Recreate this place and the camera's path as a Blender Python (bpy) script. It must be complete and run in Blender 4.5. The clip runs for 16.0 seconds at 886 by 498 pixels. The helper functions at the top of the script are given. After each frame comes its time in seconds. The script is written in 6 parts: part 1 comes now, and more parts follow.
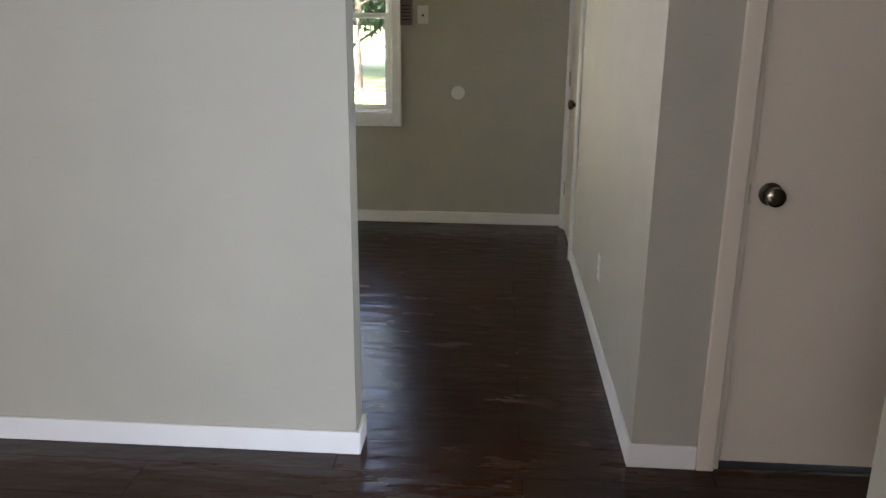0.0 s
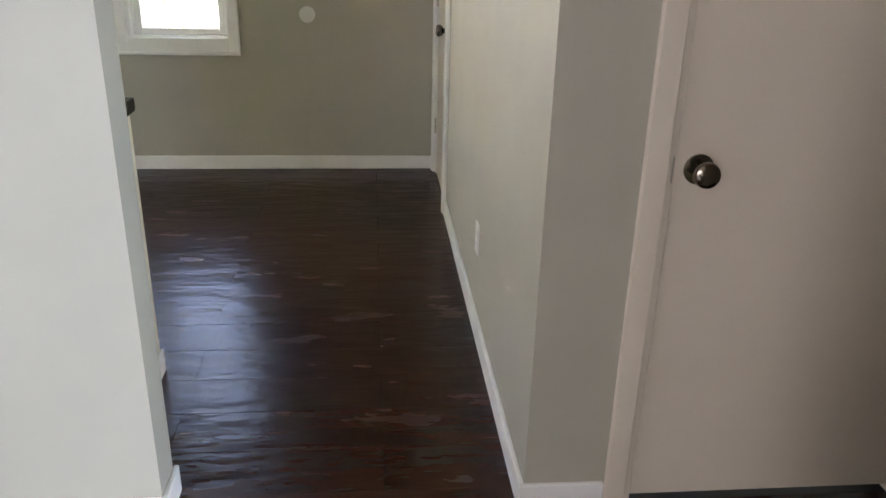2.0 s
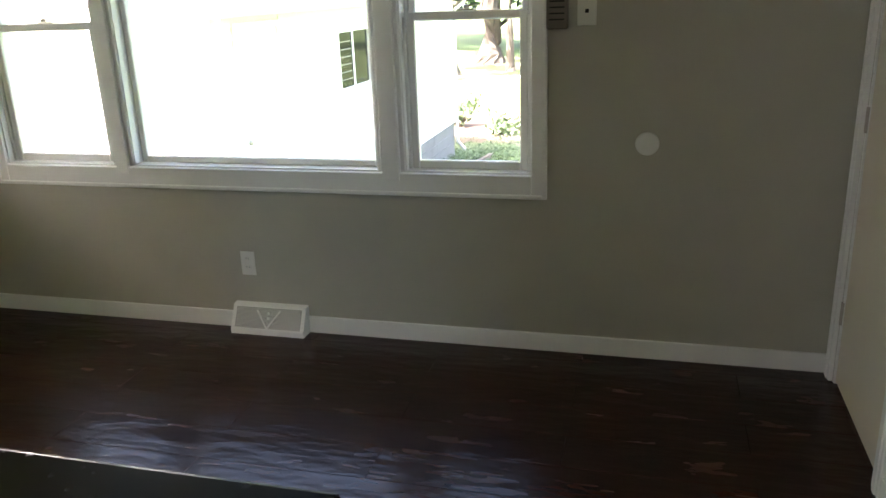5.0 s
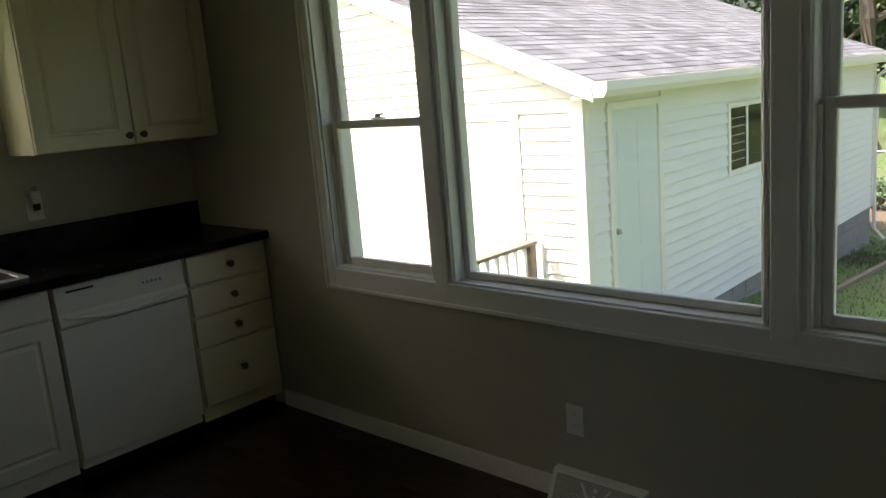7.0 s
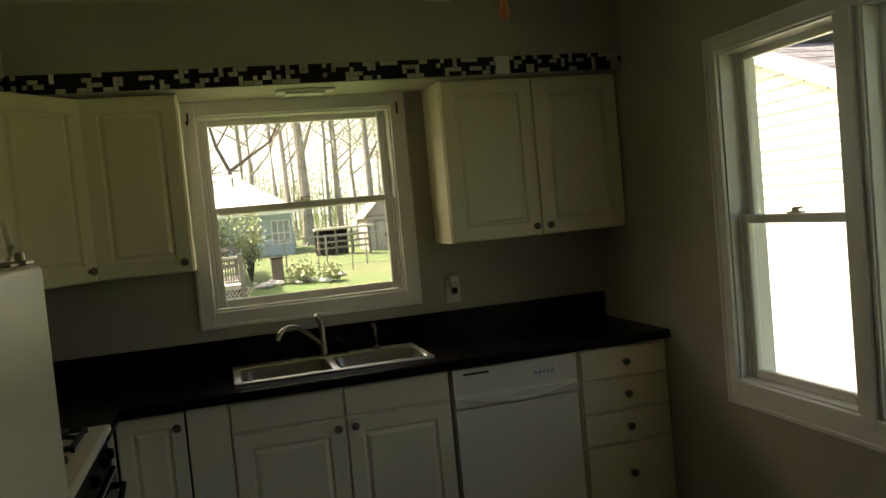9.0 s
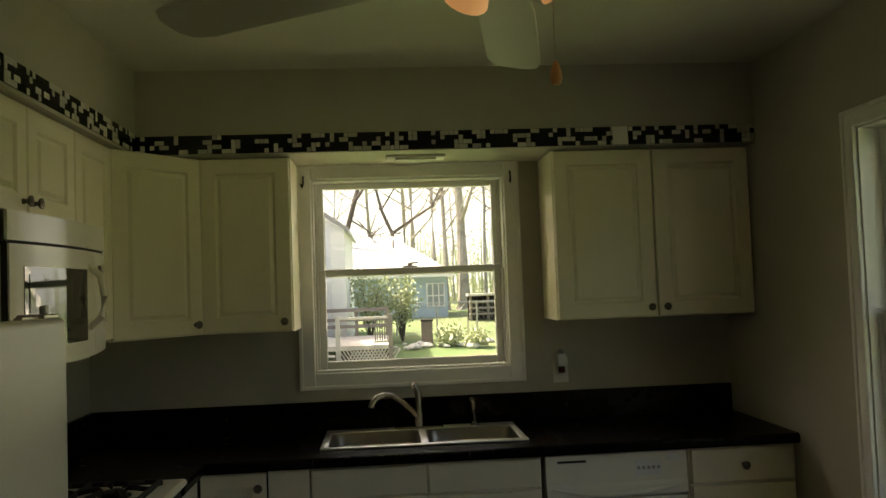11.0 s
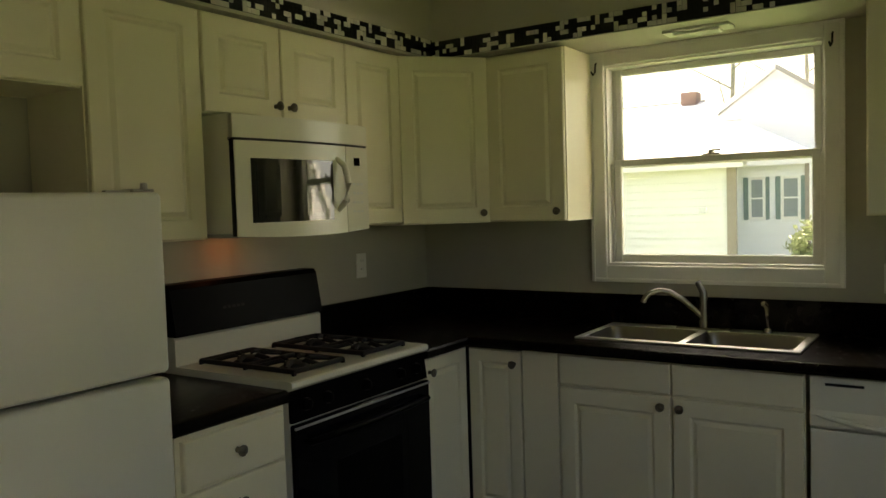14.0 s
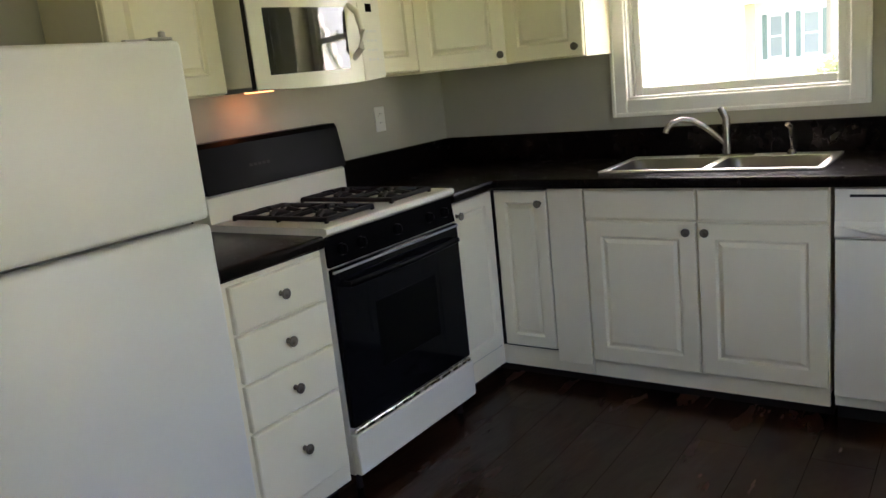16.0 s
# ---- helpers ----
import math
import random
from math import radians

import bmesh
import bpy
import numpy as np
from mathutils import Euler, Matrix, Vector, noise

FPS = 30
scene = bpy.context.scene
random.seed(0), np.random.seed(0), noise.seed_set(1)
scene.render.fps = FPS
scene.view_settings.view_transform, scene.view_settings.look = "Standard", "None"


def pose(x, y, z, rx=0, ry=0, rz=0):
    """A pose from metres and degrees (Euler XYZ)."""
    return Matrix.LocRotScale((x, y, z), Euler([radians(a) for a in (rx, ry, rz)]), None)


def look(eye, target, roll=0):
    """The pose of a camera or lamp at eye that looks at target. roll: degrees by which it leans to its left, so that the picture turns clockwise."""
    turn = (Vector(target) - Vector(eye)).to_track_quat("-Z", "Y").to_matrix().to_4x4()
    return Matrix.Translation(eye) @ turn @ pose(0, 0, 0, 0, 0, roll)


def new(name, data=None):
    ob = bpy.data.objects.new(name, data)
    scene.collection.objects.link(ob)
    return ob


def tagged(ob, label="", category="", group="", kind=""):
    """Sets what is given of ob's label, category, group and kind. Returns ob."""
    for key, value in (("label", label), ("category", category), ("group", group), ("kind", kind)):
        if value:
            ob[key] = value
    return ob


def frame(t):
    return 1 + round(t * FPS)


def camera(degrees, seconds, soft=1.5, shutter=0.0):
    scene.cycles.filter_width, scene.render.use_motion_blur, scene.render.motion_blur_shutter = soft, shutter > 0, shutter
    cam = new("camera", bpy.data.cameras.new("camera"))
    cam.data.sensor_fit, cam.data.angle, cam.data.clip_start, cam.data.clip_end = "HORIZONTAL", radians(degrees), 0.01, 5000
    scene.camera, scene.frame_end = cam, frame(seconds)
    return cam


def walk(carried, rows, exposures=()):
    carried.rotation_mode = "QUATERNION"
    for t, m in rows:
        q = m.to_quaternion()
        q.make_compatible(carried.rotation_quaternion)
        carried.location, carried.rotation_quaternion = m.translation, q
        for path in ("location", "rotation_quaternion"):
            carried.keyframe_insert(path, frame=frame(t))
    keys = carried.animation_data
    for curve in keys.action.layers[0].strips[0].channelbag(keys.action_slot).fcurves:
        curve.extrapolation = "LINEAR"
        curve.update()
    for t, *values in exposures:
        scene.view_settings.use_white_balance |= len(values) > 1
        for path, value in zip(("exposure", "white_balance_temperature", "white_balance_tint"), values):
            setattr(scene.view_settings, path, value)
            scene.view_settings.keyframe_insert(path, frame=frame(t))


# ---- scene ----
cam = camera(58.5, 16.0)
PATH = [
    (0, (0.276, 0.389, 1.407), (0.144, 2.303, 0.842), 0.5),
    (0.5, (0.414, 0.502, 1.409), (0.457, 2.393, 0.758), 1.7),
    (1, (0.47, 0.64, 1.395), (0.654, 2.496, 0.674), 1.8),
    (1.5, (0.399, 0.884, 1.407), (0.72, 2.711, 0.658), 2.2),
    (2, (0.359, 1.092, 1.402), (0.533, 2.934, 0.643), 1.4),
    (2.5, (0.411, 1.367, 1.415), (0.299, 3.205, 0.633), -0.5),
    (3, (0.407, 1.627, 1.406), (0.167, 3.454, 0.628), -1.5),
    (3.2, (0.379, 1.759, 1.404), (0.129, 3.589, 0.637), -1.4),
    (5.3, (-0.028, 2.801, 1.522), (-0.596, 4.629, 0.944), -2.1),
    (5.5, (-0.06, 2.876, 1.528), (-0.673, 4.699, 0.98), -2.0),
    (6, (-0.09, 3.113, 1.521), (-0.883, 4.878, 1.015), -2.6),
    (6.5, (-0.152, 3.345, 1.524), (-1.172, 5.0, 1.052), -3.6),
    (7, (-0.285, 3.59, 1.533), (-1.621, 5.024, 1.132), -4.8),
    (7.5, (-0.375, 3.737, 1.475), (-1.97, 4.883, 1.1), -5.7),
    (8, (-0.36, 3.839, 1.488), (-2.173, 4.611, 1.141), -5.5),
    (8.5, (-0.356, 3.903, 1.516), (-2.25, 4.494, 1.265), -5.3),
    (9, (-0.347, 3.903, 1.556), (-2.271, 4.439, 1.454), -5.3),
    (9.2, (-0.338, 3.899, 1.581), (-2.265, 4.434, 1.535), -5.2),
    (11.3, (-0.464, 4.252, 1.553), (-2.461, 4.308, 1.636), -1.5),
    (11.5, (-0.487, 4.316, 1.551), (-2.486, 4.286, 1.614), -1.4),
    (12, (-0.495, 4.563, 1.545), (-2.465, 4.218, 1.579), -1.5),
    (12.5, (-0.535, 4.774, 1.538), (-2.454, 4.216, 1.594), -2.2),
    (13, (-0.664, 4.949, 1.547), (-2.513, 4.191, 1.615), -1.5),
    (13.5, (-0.7, 5.03, 1.56), (-2.452, 4.045, 1.552), -1.7),
    (14, (-0.71, 5.225, 1.47), (-2.384, 4.11, 1.36), -1.8),
    (14.5, (-0.651, 5.24, 1.458), (-2.339, 4.179, 1.293), -3.2),
    (15, (-0.657, 5.226, 1.424), (-2.328, 4.161, 1.16), -4.4),
    (15.5, (-0.675, 5.217, 1.389), (-2.303, 4.119, 1.011), -5.5),
    (16, (-0.654, 5.217, 1.38), (-2.244, 4.083, 0.948), -6.1),
]

# ---- world and light ----
EXPO = [(0.0, 4.05, 6450, 23), (1.5, 4.5, 6450, 23), (3.2, 4.7, 6450, 22), (5.5, 3.1, 6300, 17), (6.5, 1.9, 6500, 14), (7.5, 1.15, 6900, 12), (9.0, 1.55, 7900, 13), (11.5, 1.8, 7800, 13), (12.5, 2.0, 7700, 13), (13.8, 2.1, 7900, 12), (14.5, 2.3, 8100, 12), (15.3, 2.75, 8300, 18), (16.0, 3.75, 6500, 26)]
world = bpy.data.worlds.new("world")
scene.world = world
world.use_nodes = True
wn = world.node_tree.nodes
sky = wn.new("ShaderNodeTexSky")
sky.sky_type = "NISHITA"
sky.sun_disc = False
sky.dust_density = 7.0
sky.ozone_density = 0.5
SUN_EL, SUN_AZ = radians(52), radians(218)
sky.sun_elevation, sky.sun_rotation = SUN_EL, SUN_AZ
wn["Background"].inputs["Strength"].default_value = 0.15
world.node_tree.links.new(sky.outputs["Color"], wn["Background"].inputs["Color"])
sun = new("sun", bpy.data.lights.new("sun", "SUN"))
sun.data.energy, sun.data.angle, sun.data.color = 4.5, radians(0.6), (1.0, 0.95, 0.87)
SUN_FROM = Vector((math.sin(SUN_AZ) * math.cos(SUN_EL), math.cos(SUN_AZ) * math.cos(SUN_EL), math.sin(SUN_EL)))
sun.matrix_world = look(SUN_FROM * 30, (0, 0, 0))
# Added fill lamps, out of view, that stand in for daylight.
FILL_LAMPS = (
    ("living_west_fill", (-4.16, 0.2, 1.4), (0.0, 0.5, 1.0), 2.0, 1.3, 2.2, (0.90, 0.93, 0.95)),
    ("living_south_fill", (-1.3, -3.415, 1.4), (-0.9, 0.0, 1.0), 2.0, 1.3, 4.3, (0.90, 0.93, 0.95)),
    ("side_room_fill", (2.27, 0.3, 0.5), (0.6, 1.6, 0.4), 1.8, 0.8, 17.5, (0.68, 0.85, 1.0)),
)
for lname, lat, aim, wide, high, watts, tint in FILL_LAMPS:
    dl = new(lname, bpy.data.lights.new(lname, "AREA"))
    dl.data.shape, dl.data.size, dl.data.size_y, dl.data.energy, dl.data.color = "RECTANGLE", wide, high, watts, tint
    dl.matrix_world = look(lat, aim)
walk(cam, [(t, look(eye, target, roll)) for t, eye, target, roll in PATH], EXPO)


# ---- materials ----
def mat(name, base, rough=0.5, metal=0.0, vary=0.0, scale=8.0, bump=0.0, bump_scale=60.0, stretch=(1, 1, 1), second=None, spec=0.5, rough_vary=0.0, island=False, coat=0.0):
    """A procedural surface: two scales of noise tint the base, fine noise gives relief."""
    m = bpy.data.materials.new(name)
    m.use_nodes = True
    nt = m.node_tree
    b = nt.nodes["Principled BSDF"]
    b.inputs["Base Color"].default_value = (*base, 1)
    b.inputs["Roughness"].default_value = rough
    b.inputs["Metallic"].default_value = metal
    b.inputs["Specular IOR Level"].default_value = spec
    b.inputs["Coat Weight"].default_value = coat
    tc = nt.nodes.new("ShaderNodeTexCoord")
    mp = nt.nodes.new("ShaderNodeMapping")
    mp.inputs["Scale"].default_value = stretch
    nt.links.new(tc.outputs["Object"], mp.inputs["Vector"])
    if vary:
        n1 = nt.nodes.new("ShaderNodeTexNoise")
        n1.inputs["Scale"].default_value = scale
        n1.inputs["Detail"].default_value = 6
        n2 = nt.nodes.new("ShaderNodeTexNoise")
        n2.inputs["Scale"].default_value = scale * 0.17
        for n in (n1, n2):
            nt.links.new(mp.outputs["Vector"], n.inputs["Vector"])
        mix = nt.nodes.new("ShaderNodeMath")
        mix.operation = "ADD"
        nt.links.new(n1.outputs["Fac"], mix.inputs[0])
        nt.links.new(n2.outputs["Fac"], mix.inputs[1])
        half = nt.nodes.new("ShaderNodeMapRange")
        half.inputs["From Min"].default_value, half.inputs["From Max"].default_value = 0.7, 1.3
        nt.links.new(mix.outputs[0], half.inputs["Value"])
        last = half.outputs[0]
        if island:
            gi = nt.nodes.new("ShaderNodeObjectInfo" if island == "object" else "ShaderNodeNewGeometry")
            ad = nt.nodes.new("ShaderNodeMath")
            ad.operation = "MULTIPLY_ADD"
            ad.inputs[1].default_value = 0.7
            nt.links.new(gi.outputs["Random" if island == "object" else "Random Per Island"], ad.inputs[0])
            md = nt.nodes.new("ShaderNodeMath")
            md.operation = "MULTIPLY"
            md.inputs[1].default_value = 0.5
            nt.links.new(last, md.inputs[0])
            nt.links.new(md.outputs[0], ad.inputs[2])
            last = ad.outputs[0]
        cr = nt.nodes.new("ShaderNodeMix")
        cr.data_type = "RGBA"
        lo = second or tuple(c * (1 - vary) for c in base)
        hi = base if second else tuple(min(1, c * (1 + vary)) for c in base)
        cr.inputs["A"].default_value = (*lo, 1)
        cr.inputs["B"].default_value = (*hi, 1)
        nt.links.new(last, cr.inputs["Factor"])
        nt.links.new(cr.outputs["Result"], b.inputs["Base Color"])
        if rough_vary:
            rr = nt.nodes.new("ShaderNodeMapRange")
            rr.inputs["To Min"].default_value, rr.inputs["To Max"].default_value = rough - rough_vary, rough + rough_vary
            nt.links.new(n1.outputs["Fac"], rr.inputs["Value"])
            nt.links.new(rr.outputs[0], b.inputs["Roughness"])
    if bump:
        n3 = nt.nodes.new("ShaderNodeTexNoise")
        n3.inputs["Scale"].default_value = bump_scale
        n3.inputs["Detail"].default_value = 4
        nt.links.new(mp.outputs["Vector"], n3.inputs["Vector"])
        bp = nt.nodes.new("ShaderNodeBump")
        bp.inputs["Strength"].default_value = bump
        bp.inputs["Distance"].default_value = 0.01
        nt.links.new(n3.outputs["Fac"], bp.inputs["Height"])
        nt.links.new(bp.outputs["Normal"], b.inputs["Normal"])
    return m


def glass_mat(name, tint=(1, 1, 1), amount=1.0):
    m = bpy.data.materials.new(name)
    m.use_nodes = True
    nt = m.node_tree
    nt.nodes.remove(nt.nodes["Principled BSDF"])
    tr, gl, mx, fr = (nt.nodes.new(k) for k in ("ShaderNodeBsdfTransparent", "ShaderNodeBsdfGlossy", "ShaderNodeMixShader", "ShaderNodeFresnel"))
    tr.inputs["Color"].default_value = (*tint, 1)
    gl.inputs["Roughness"].default_value = 0.02
    nt.nodes.remove(fr)
    lw, pw, ma = nt.nodes.new("ShaderNodeLayerWeight"), nt.nodes.new("ShaderNodeMath"), nt.nodes.new("ShaderNodeMath")
    pw.operation, pw.inputs[1].default_value = "POWER", 5.0
    ma.operation, ma.inputs[1].default_value, ma.inputs[2].default_value = "MULTIPLY_ADD", 0.8, 0.03
    nt.links.new(lw.outputs["Facing"], pw.inputs[0])
    nt.links.new(pw.outputs[0], ma.inputs[0])
    nt.links.new(ma.outputs[0], mx.inputs[0])
    nt.links.new(tr.outputs[0], mx.inputs[1])
    nt.links.new(gl.outputs[0], mx.inputs[2])
    nt.links.new(mx.outputs[0], nt.nodes["Material Output"].inputs["Surface"])
    return m


def glow_mat(name, base, emit, strength):
    m = mat(name, base, 0.4)
    b = m.node_tree.nodes["Principled BSDF"]
    b.inputs["Emission Color"].default_value = (*emit, 1)
    b.inputs["Emission Strength"].default_value = strength
    return m


def plank_mat(name):
    """Dark stained wood: long grain, blotches and hand-scraped relief, shifted from plank to plank."""
    m = bpy.data.materials.new(name)
    m.use_nodes = True
    nt = m.node_tree
    b = nt.nodes["Principled BSDF"]
    b.inputs["Specular IOR Level"].default_value = 0.24
    b.inputs["Coat Weight"].default_value, b.inputs["Coat Roughness"].default_value = 0.08, 0.2
    tc, oi, off, add = (nt.nodes.new(k) for k in ("ShaderNodeTexCoord", "ShaderNodeObjectInfo", "ShaderNodeVectorMath", "ShaderNodeVectorMath"))
    off.operation = "SCALE"
    off.inputs[0].default_value = (37.0, 11.0, 5.0)
    nt.links.new(oi.outputs["Random"], off.inputs["Scale"])
    nt.links.new(tc.outputs["Object"], add.inputs[0])
    nt.links.new(off.outputs[0], add.inputs[1])

    def noise(stretch, scale, detail, rough=0.5):
        mp, n = nt.nodes.new("ShaderNodeMapping"), nt.nodes.new("ShaderNodeTexNoise")
        mp.inputs["Scale"].default_value = stretch
        n.inputs["Scale"].default_value, n.inputs["Detail"].default_value, n.inputs["Roughness"].default_value = scale, detail, rough
        nt.links.new(add.outputs[0], mp.inputs["Vector"])
        nt.links.new(mp.outputs["Vector"], n.inputs["Vector"])
        return n.outputs["Fac"]

    grain = noise((0.7, 7.0, 1), 5.0, 4, 0.55)
    blotch = noise((0.9, 3.0, 1), 3.0, 4, 0.6)
    scrape = noise((1.2, 3.4, 1), 4.2, 2, 0.5)

    def math_node(op, a, c):
        n = nt.nodes.new("ShaderNodeMath")
        n.operation = op
        for k, v in ((0, a), (1, c)):
            if isinstance(v, float):
                n.inputs[k].default_value = v
            else:
                nt.links.new(v, n.inputs[k])
        return n.outputs[0]

    tone = math_node("ADD", math_node("ADD", math_node("MULTIPLY", grain, 0.22), math_node("MULTIPLY", blotch, 0.68)), math_node("MULTIPLY", oi.outputs["Random"], 0.16))
    ramp = nt.nodes.new("ShaderNodeValToRGB")
    ramp.color_ramp.elements[0].position, ramp.color_ramp.elements[0].color = 0.34, (0.014, 0.0050, 0.0025, 1)
    ramp.color_ramp.elements[1].position, ramp.color_ramp.elements[1].color = 1.0, (0.058, 0.0195, 0.0083, 1)
    mid = ramp.color_ramp.elements.new(0.60)
    mid.color = (0.037, 0.0122, 0.0052, 1)
    nt.links.new(tone, ramp.inputs[0])
    nt.links.new(ramp.outputs[0], b.inputs["Base Color"])
    rr = nt.nodes.new("ShaderNodeMapRange")
    rr.inputs["To Min"].default_value, rr.inputs["To Max"].default_value = 0.16, 0.34
    nt.links.new(blotch, rr.inputs["Value"])
    nt.links.new(rr.outputs[0], b.inputs["Roughness"])
    bp = nt.nodes.new("ShaderNodeBump")
    bp.inputs["Strength"].default_value, bp.inputs["Distance"].default_value = 0.35, 0.013
    nt.links.new(scrape, bp.inputs["Height"])
    nt.links.new(bp.outputs["Normal"], b.inputs["Normal"])
    nt.links.new(bp.outputs["Normal"], b.inputs["Coat Normal"])
    return m


M_WALL = mat("greige_wall_paint", (0.45, 0.425, 0.345), 0.55, vary=0.04, scale=5, bump=0.05, bump_scale=220)
M_CEIL = mat("ceiling_paint", (0.78, 0.75, 0.67), 0.2, vary=0.05, scale=3, bump=0.08, bump_scale=120)
M_TRIM = mat("white_trim_paint", (0.85, 0.835, 0.80), 0.32, vary=0.03, scale=6, bump=0.03, bump_scale=90)
M_DOOR = mat("white_door_paint", (0.75, 0.66, 0.54), 0.35, vary=0.03, scale=4, bump=0.03, bump_scale=150)
M_CAB = mat("ivory_cabinet_vinyl", (0.85, 0.785, 0.59), 0.33, vary=0.03, scale=3)
M_CABIN = mat("cabinet_board", (0.62, 0.55, 0.42), 0.6, vary=0.08, scale=5)
M_WHITE = mat("white_enamel", (0.86, 0.82, 0.69), 0.18, vary=0.02, scale=3, bump=0.03, bump_scale=300)
M_FRIDGE = mat("textured_fridge_enamel", (0.72, 0.705, 0.63), 0.3, vary=0.02, scale=3, bump=0.12, bump_scale=500)
M_PLAST = mat("white_plastic", (0.78, 0.77, 0.72), 0.35, vary=0.02, scale=9)
M_GREYP = mat("grey_plastic", (0.32, 0.31, 0.29), 0.4, vary=0.05, scale=9)
M_BLACK = mat("black_enamel", (0.0016, 0.0016, 0.0018), 0.3, vary=0.2, scale=4, spec=0.035)
M_BGLASS = mat("black_oven_glass", (0.004, 0.004, 0.005), 0.06, vary=0.1, scale=3, spec=0.09)
M_IRON = mat("cast_iron", (0.005, 0.005, 0.005), 0.75, vary=0.3, scale=60, bump=0.2, bump_scale=250)
M_COUNTER = mat("dark_laminate", (0.007, 0.004, 0.003), 0.26, vary=0.6, scale=45, second=(0.0014, 0.001, 0.001), rough_vary=0.04, spec=0.12)
M_STEEL = mat("brushed_steel", (0.66, 0.65, 0.64), 0.27, 1.0, vary=0.08, scale=30, stretch=(1, 14, 1), rough_vary=0.06)
M_SINK = mat("polished_sink_steel", (0.82, 0.81, 0.79), 0.36, 1.0, vary=0.05, scale=4, stretch=(1, 3, 1))
M_KNOB = mat("dark_nickel_door_knob", (0.22, 0.19, 0.15), 0.2, 1.0, vary=0.15, scale=30)
M_MWGLASS = mat("microwave_window_glass", (0.012, 0.014, 0.014), 0.04, vary=0.1, scale=3, spec=0.9, coat=0.5)
# Darker copy of the sink steel; the bowls' inner shade is in the colour.
M_BOWL = mat("shaded_bowl_steel", (0.30, 0.28, 0.26), 0.3, 1.0, vary=0.15, scale=5)
M_NWIN = mat("bright_far_glass", (0.30, 0.34, 0.34), 0.12, vary=0.1, scale=3)
M_FAUCET = mat("brushed_nickel", (0.30, 0.275, 0.24), 0.27, 1.0, vary=0.1, scale=30)
M_WOODBARK = mat("pale_grey_bark", (0.36, 0.33, 0.29), 0.9, vary=0.35, scale=5, bump=0.4, bump_scale=14)
M_WOODLEAF = mat("budding_leaves", (0.50, 0.53, 0.33), 0.6, vary=0.4, scale=2, second=(0.28, 0.33, 0.17), island="mesh")
M_NICKEL = mat("satin_nickel", (0.50, 0.46, 0.41), 0.3, 1.0, vary=0.1, scale=40)
M_BRONZE = mat("aged_nickel_knob", (0.17, 0.145, 0.115), 0.28, 1.0, vary=0.2, scale=60)
# Paints the shade in gaps and recesses; also colours small dark parts.
M_DARK = mat("gap_shade_and_dark_parts", (0.012, 0.010, 0.009), 0.8, vary=0.2, scale=9)
M_BOX = mat("brown_plastic", (0.16, 0.125, 0.10), 0.45, vary=0.06, scale=12)
M_GLASS = glass_mat("window_glass", (0.96, 0.97, 0.96))
M_FLOOR = plank_mat("dark_scraped_plank")
M_TILE_L = mat("mosaic_light", (0.70, 0.67, 0.58), 0.3, vary=0.3, scale=2, second=(0.42, 0.40, 0.35), island="mesh")
M_TILE_D = mat("mosaic_black", (0.006, 0.006, 0.010), 0.25, vary=0.3, scale=2)
M_PINE = mat("orange_wood", (0.55, 0.26, 0.09), 0.45, vary=0.25, scale=30)
M_BLADE = mat("fan_blade_paint", (0.50, 0.48, 0.40), 0.45, vary=0.05, scale=6)
M_SHADE = glow_mat("amber_glass_shade", (0.66, 0.44, 0.26), (1.0, 0.50, 0.20), 0.10)
M_LENS = mat("light_diffuser", (0.8, 0.79, 0.74), 0.25, vary=0.02, scale=4)
M_SIDING = mat("white_vinyl_siding", (0.84, 0.85, 0.85), 0.45, vary=0.04, scale=3, stretch=(1, 1, 6))
M_YSIDING = mat("cream_siding", (0.84, 0.85, 0.83), 0.5, vary=0.05, scale=3)
M_BLUE = mat("blue_grey_siding", (0.42, 0.53, 0.60), 0.6, vary=0.08, scale=2)
M_SHUTTER = mat("green_shutter", (0.18, 0.25, 0.23), 0.5, vary=0.1, scale=5)
M_SHINGLE = mat("grey_shingle", (0.25, 0.25, 0.28), 0.9, vary=0.35, scale=6, second=(0.09, 0.09, 0.105), island="mesh", bump=0.3, bump_scale=90)
M_PALEROOF = mat("pale_shingle", (0.66, 0.66, 0.65), 0.9, vary=0.2, scale=6, bump=0.3, bump_scale=60)
M_BLOCK = mat("concrete_block", (0.30, 0.29, 0.27), 0.9, vary=0.2, scale=4, bump=0.3, bump_scale=50)
M_DECK = mat("weathered_deck_wood", (0.27, 0.21, 0.16), 0.75, vary=0.25, scale=6, stretch=(1, 1, 6), bump=0.2, bump_scale=30)
M_GRASS = mat("lawn", (0.085, 0.16, 0.04), 0.95, vary=0.5, scale=0.9, second=(0.14, 0.15, 0.07), bump=0.6, bump_scale=30)
M_BLADEGR = mat("grass_blades", (0.085, 0.16, 0.035), 0.8, vary=0.4, scale=2, second=(0.045, 0.09, 0.022), island="mesh")
M_LEAF = mat("spring_leaves", (0.30, 0.31, 0.09), 0.6, vary=0.5, scale=2, second=(0.11, 0.15, 0.045), island="mesh")
M_PINEL = mat("evergreen_needles", (0.05, 0.10, 0.05), 0.6, vary=0.5, scale=2, second=(0.02, 0.05, 0.025), island="mesh")
M_BARK = mat("bark", (0.10, 0.082, 0.066), 0.9, vary=0.4, scale=6, stretch=(1, 1, 0.25), bump=0.7, bump_scale=14)
M_BRICK = mat("chimney_brick", (0.24, 0.16, 0.13), 0.85, vary=0.3, scale=20, bump=0.3, bump_scale=40)
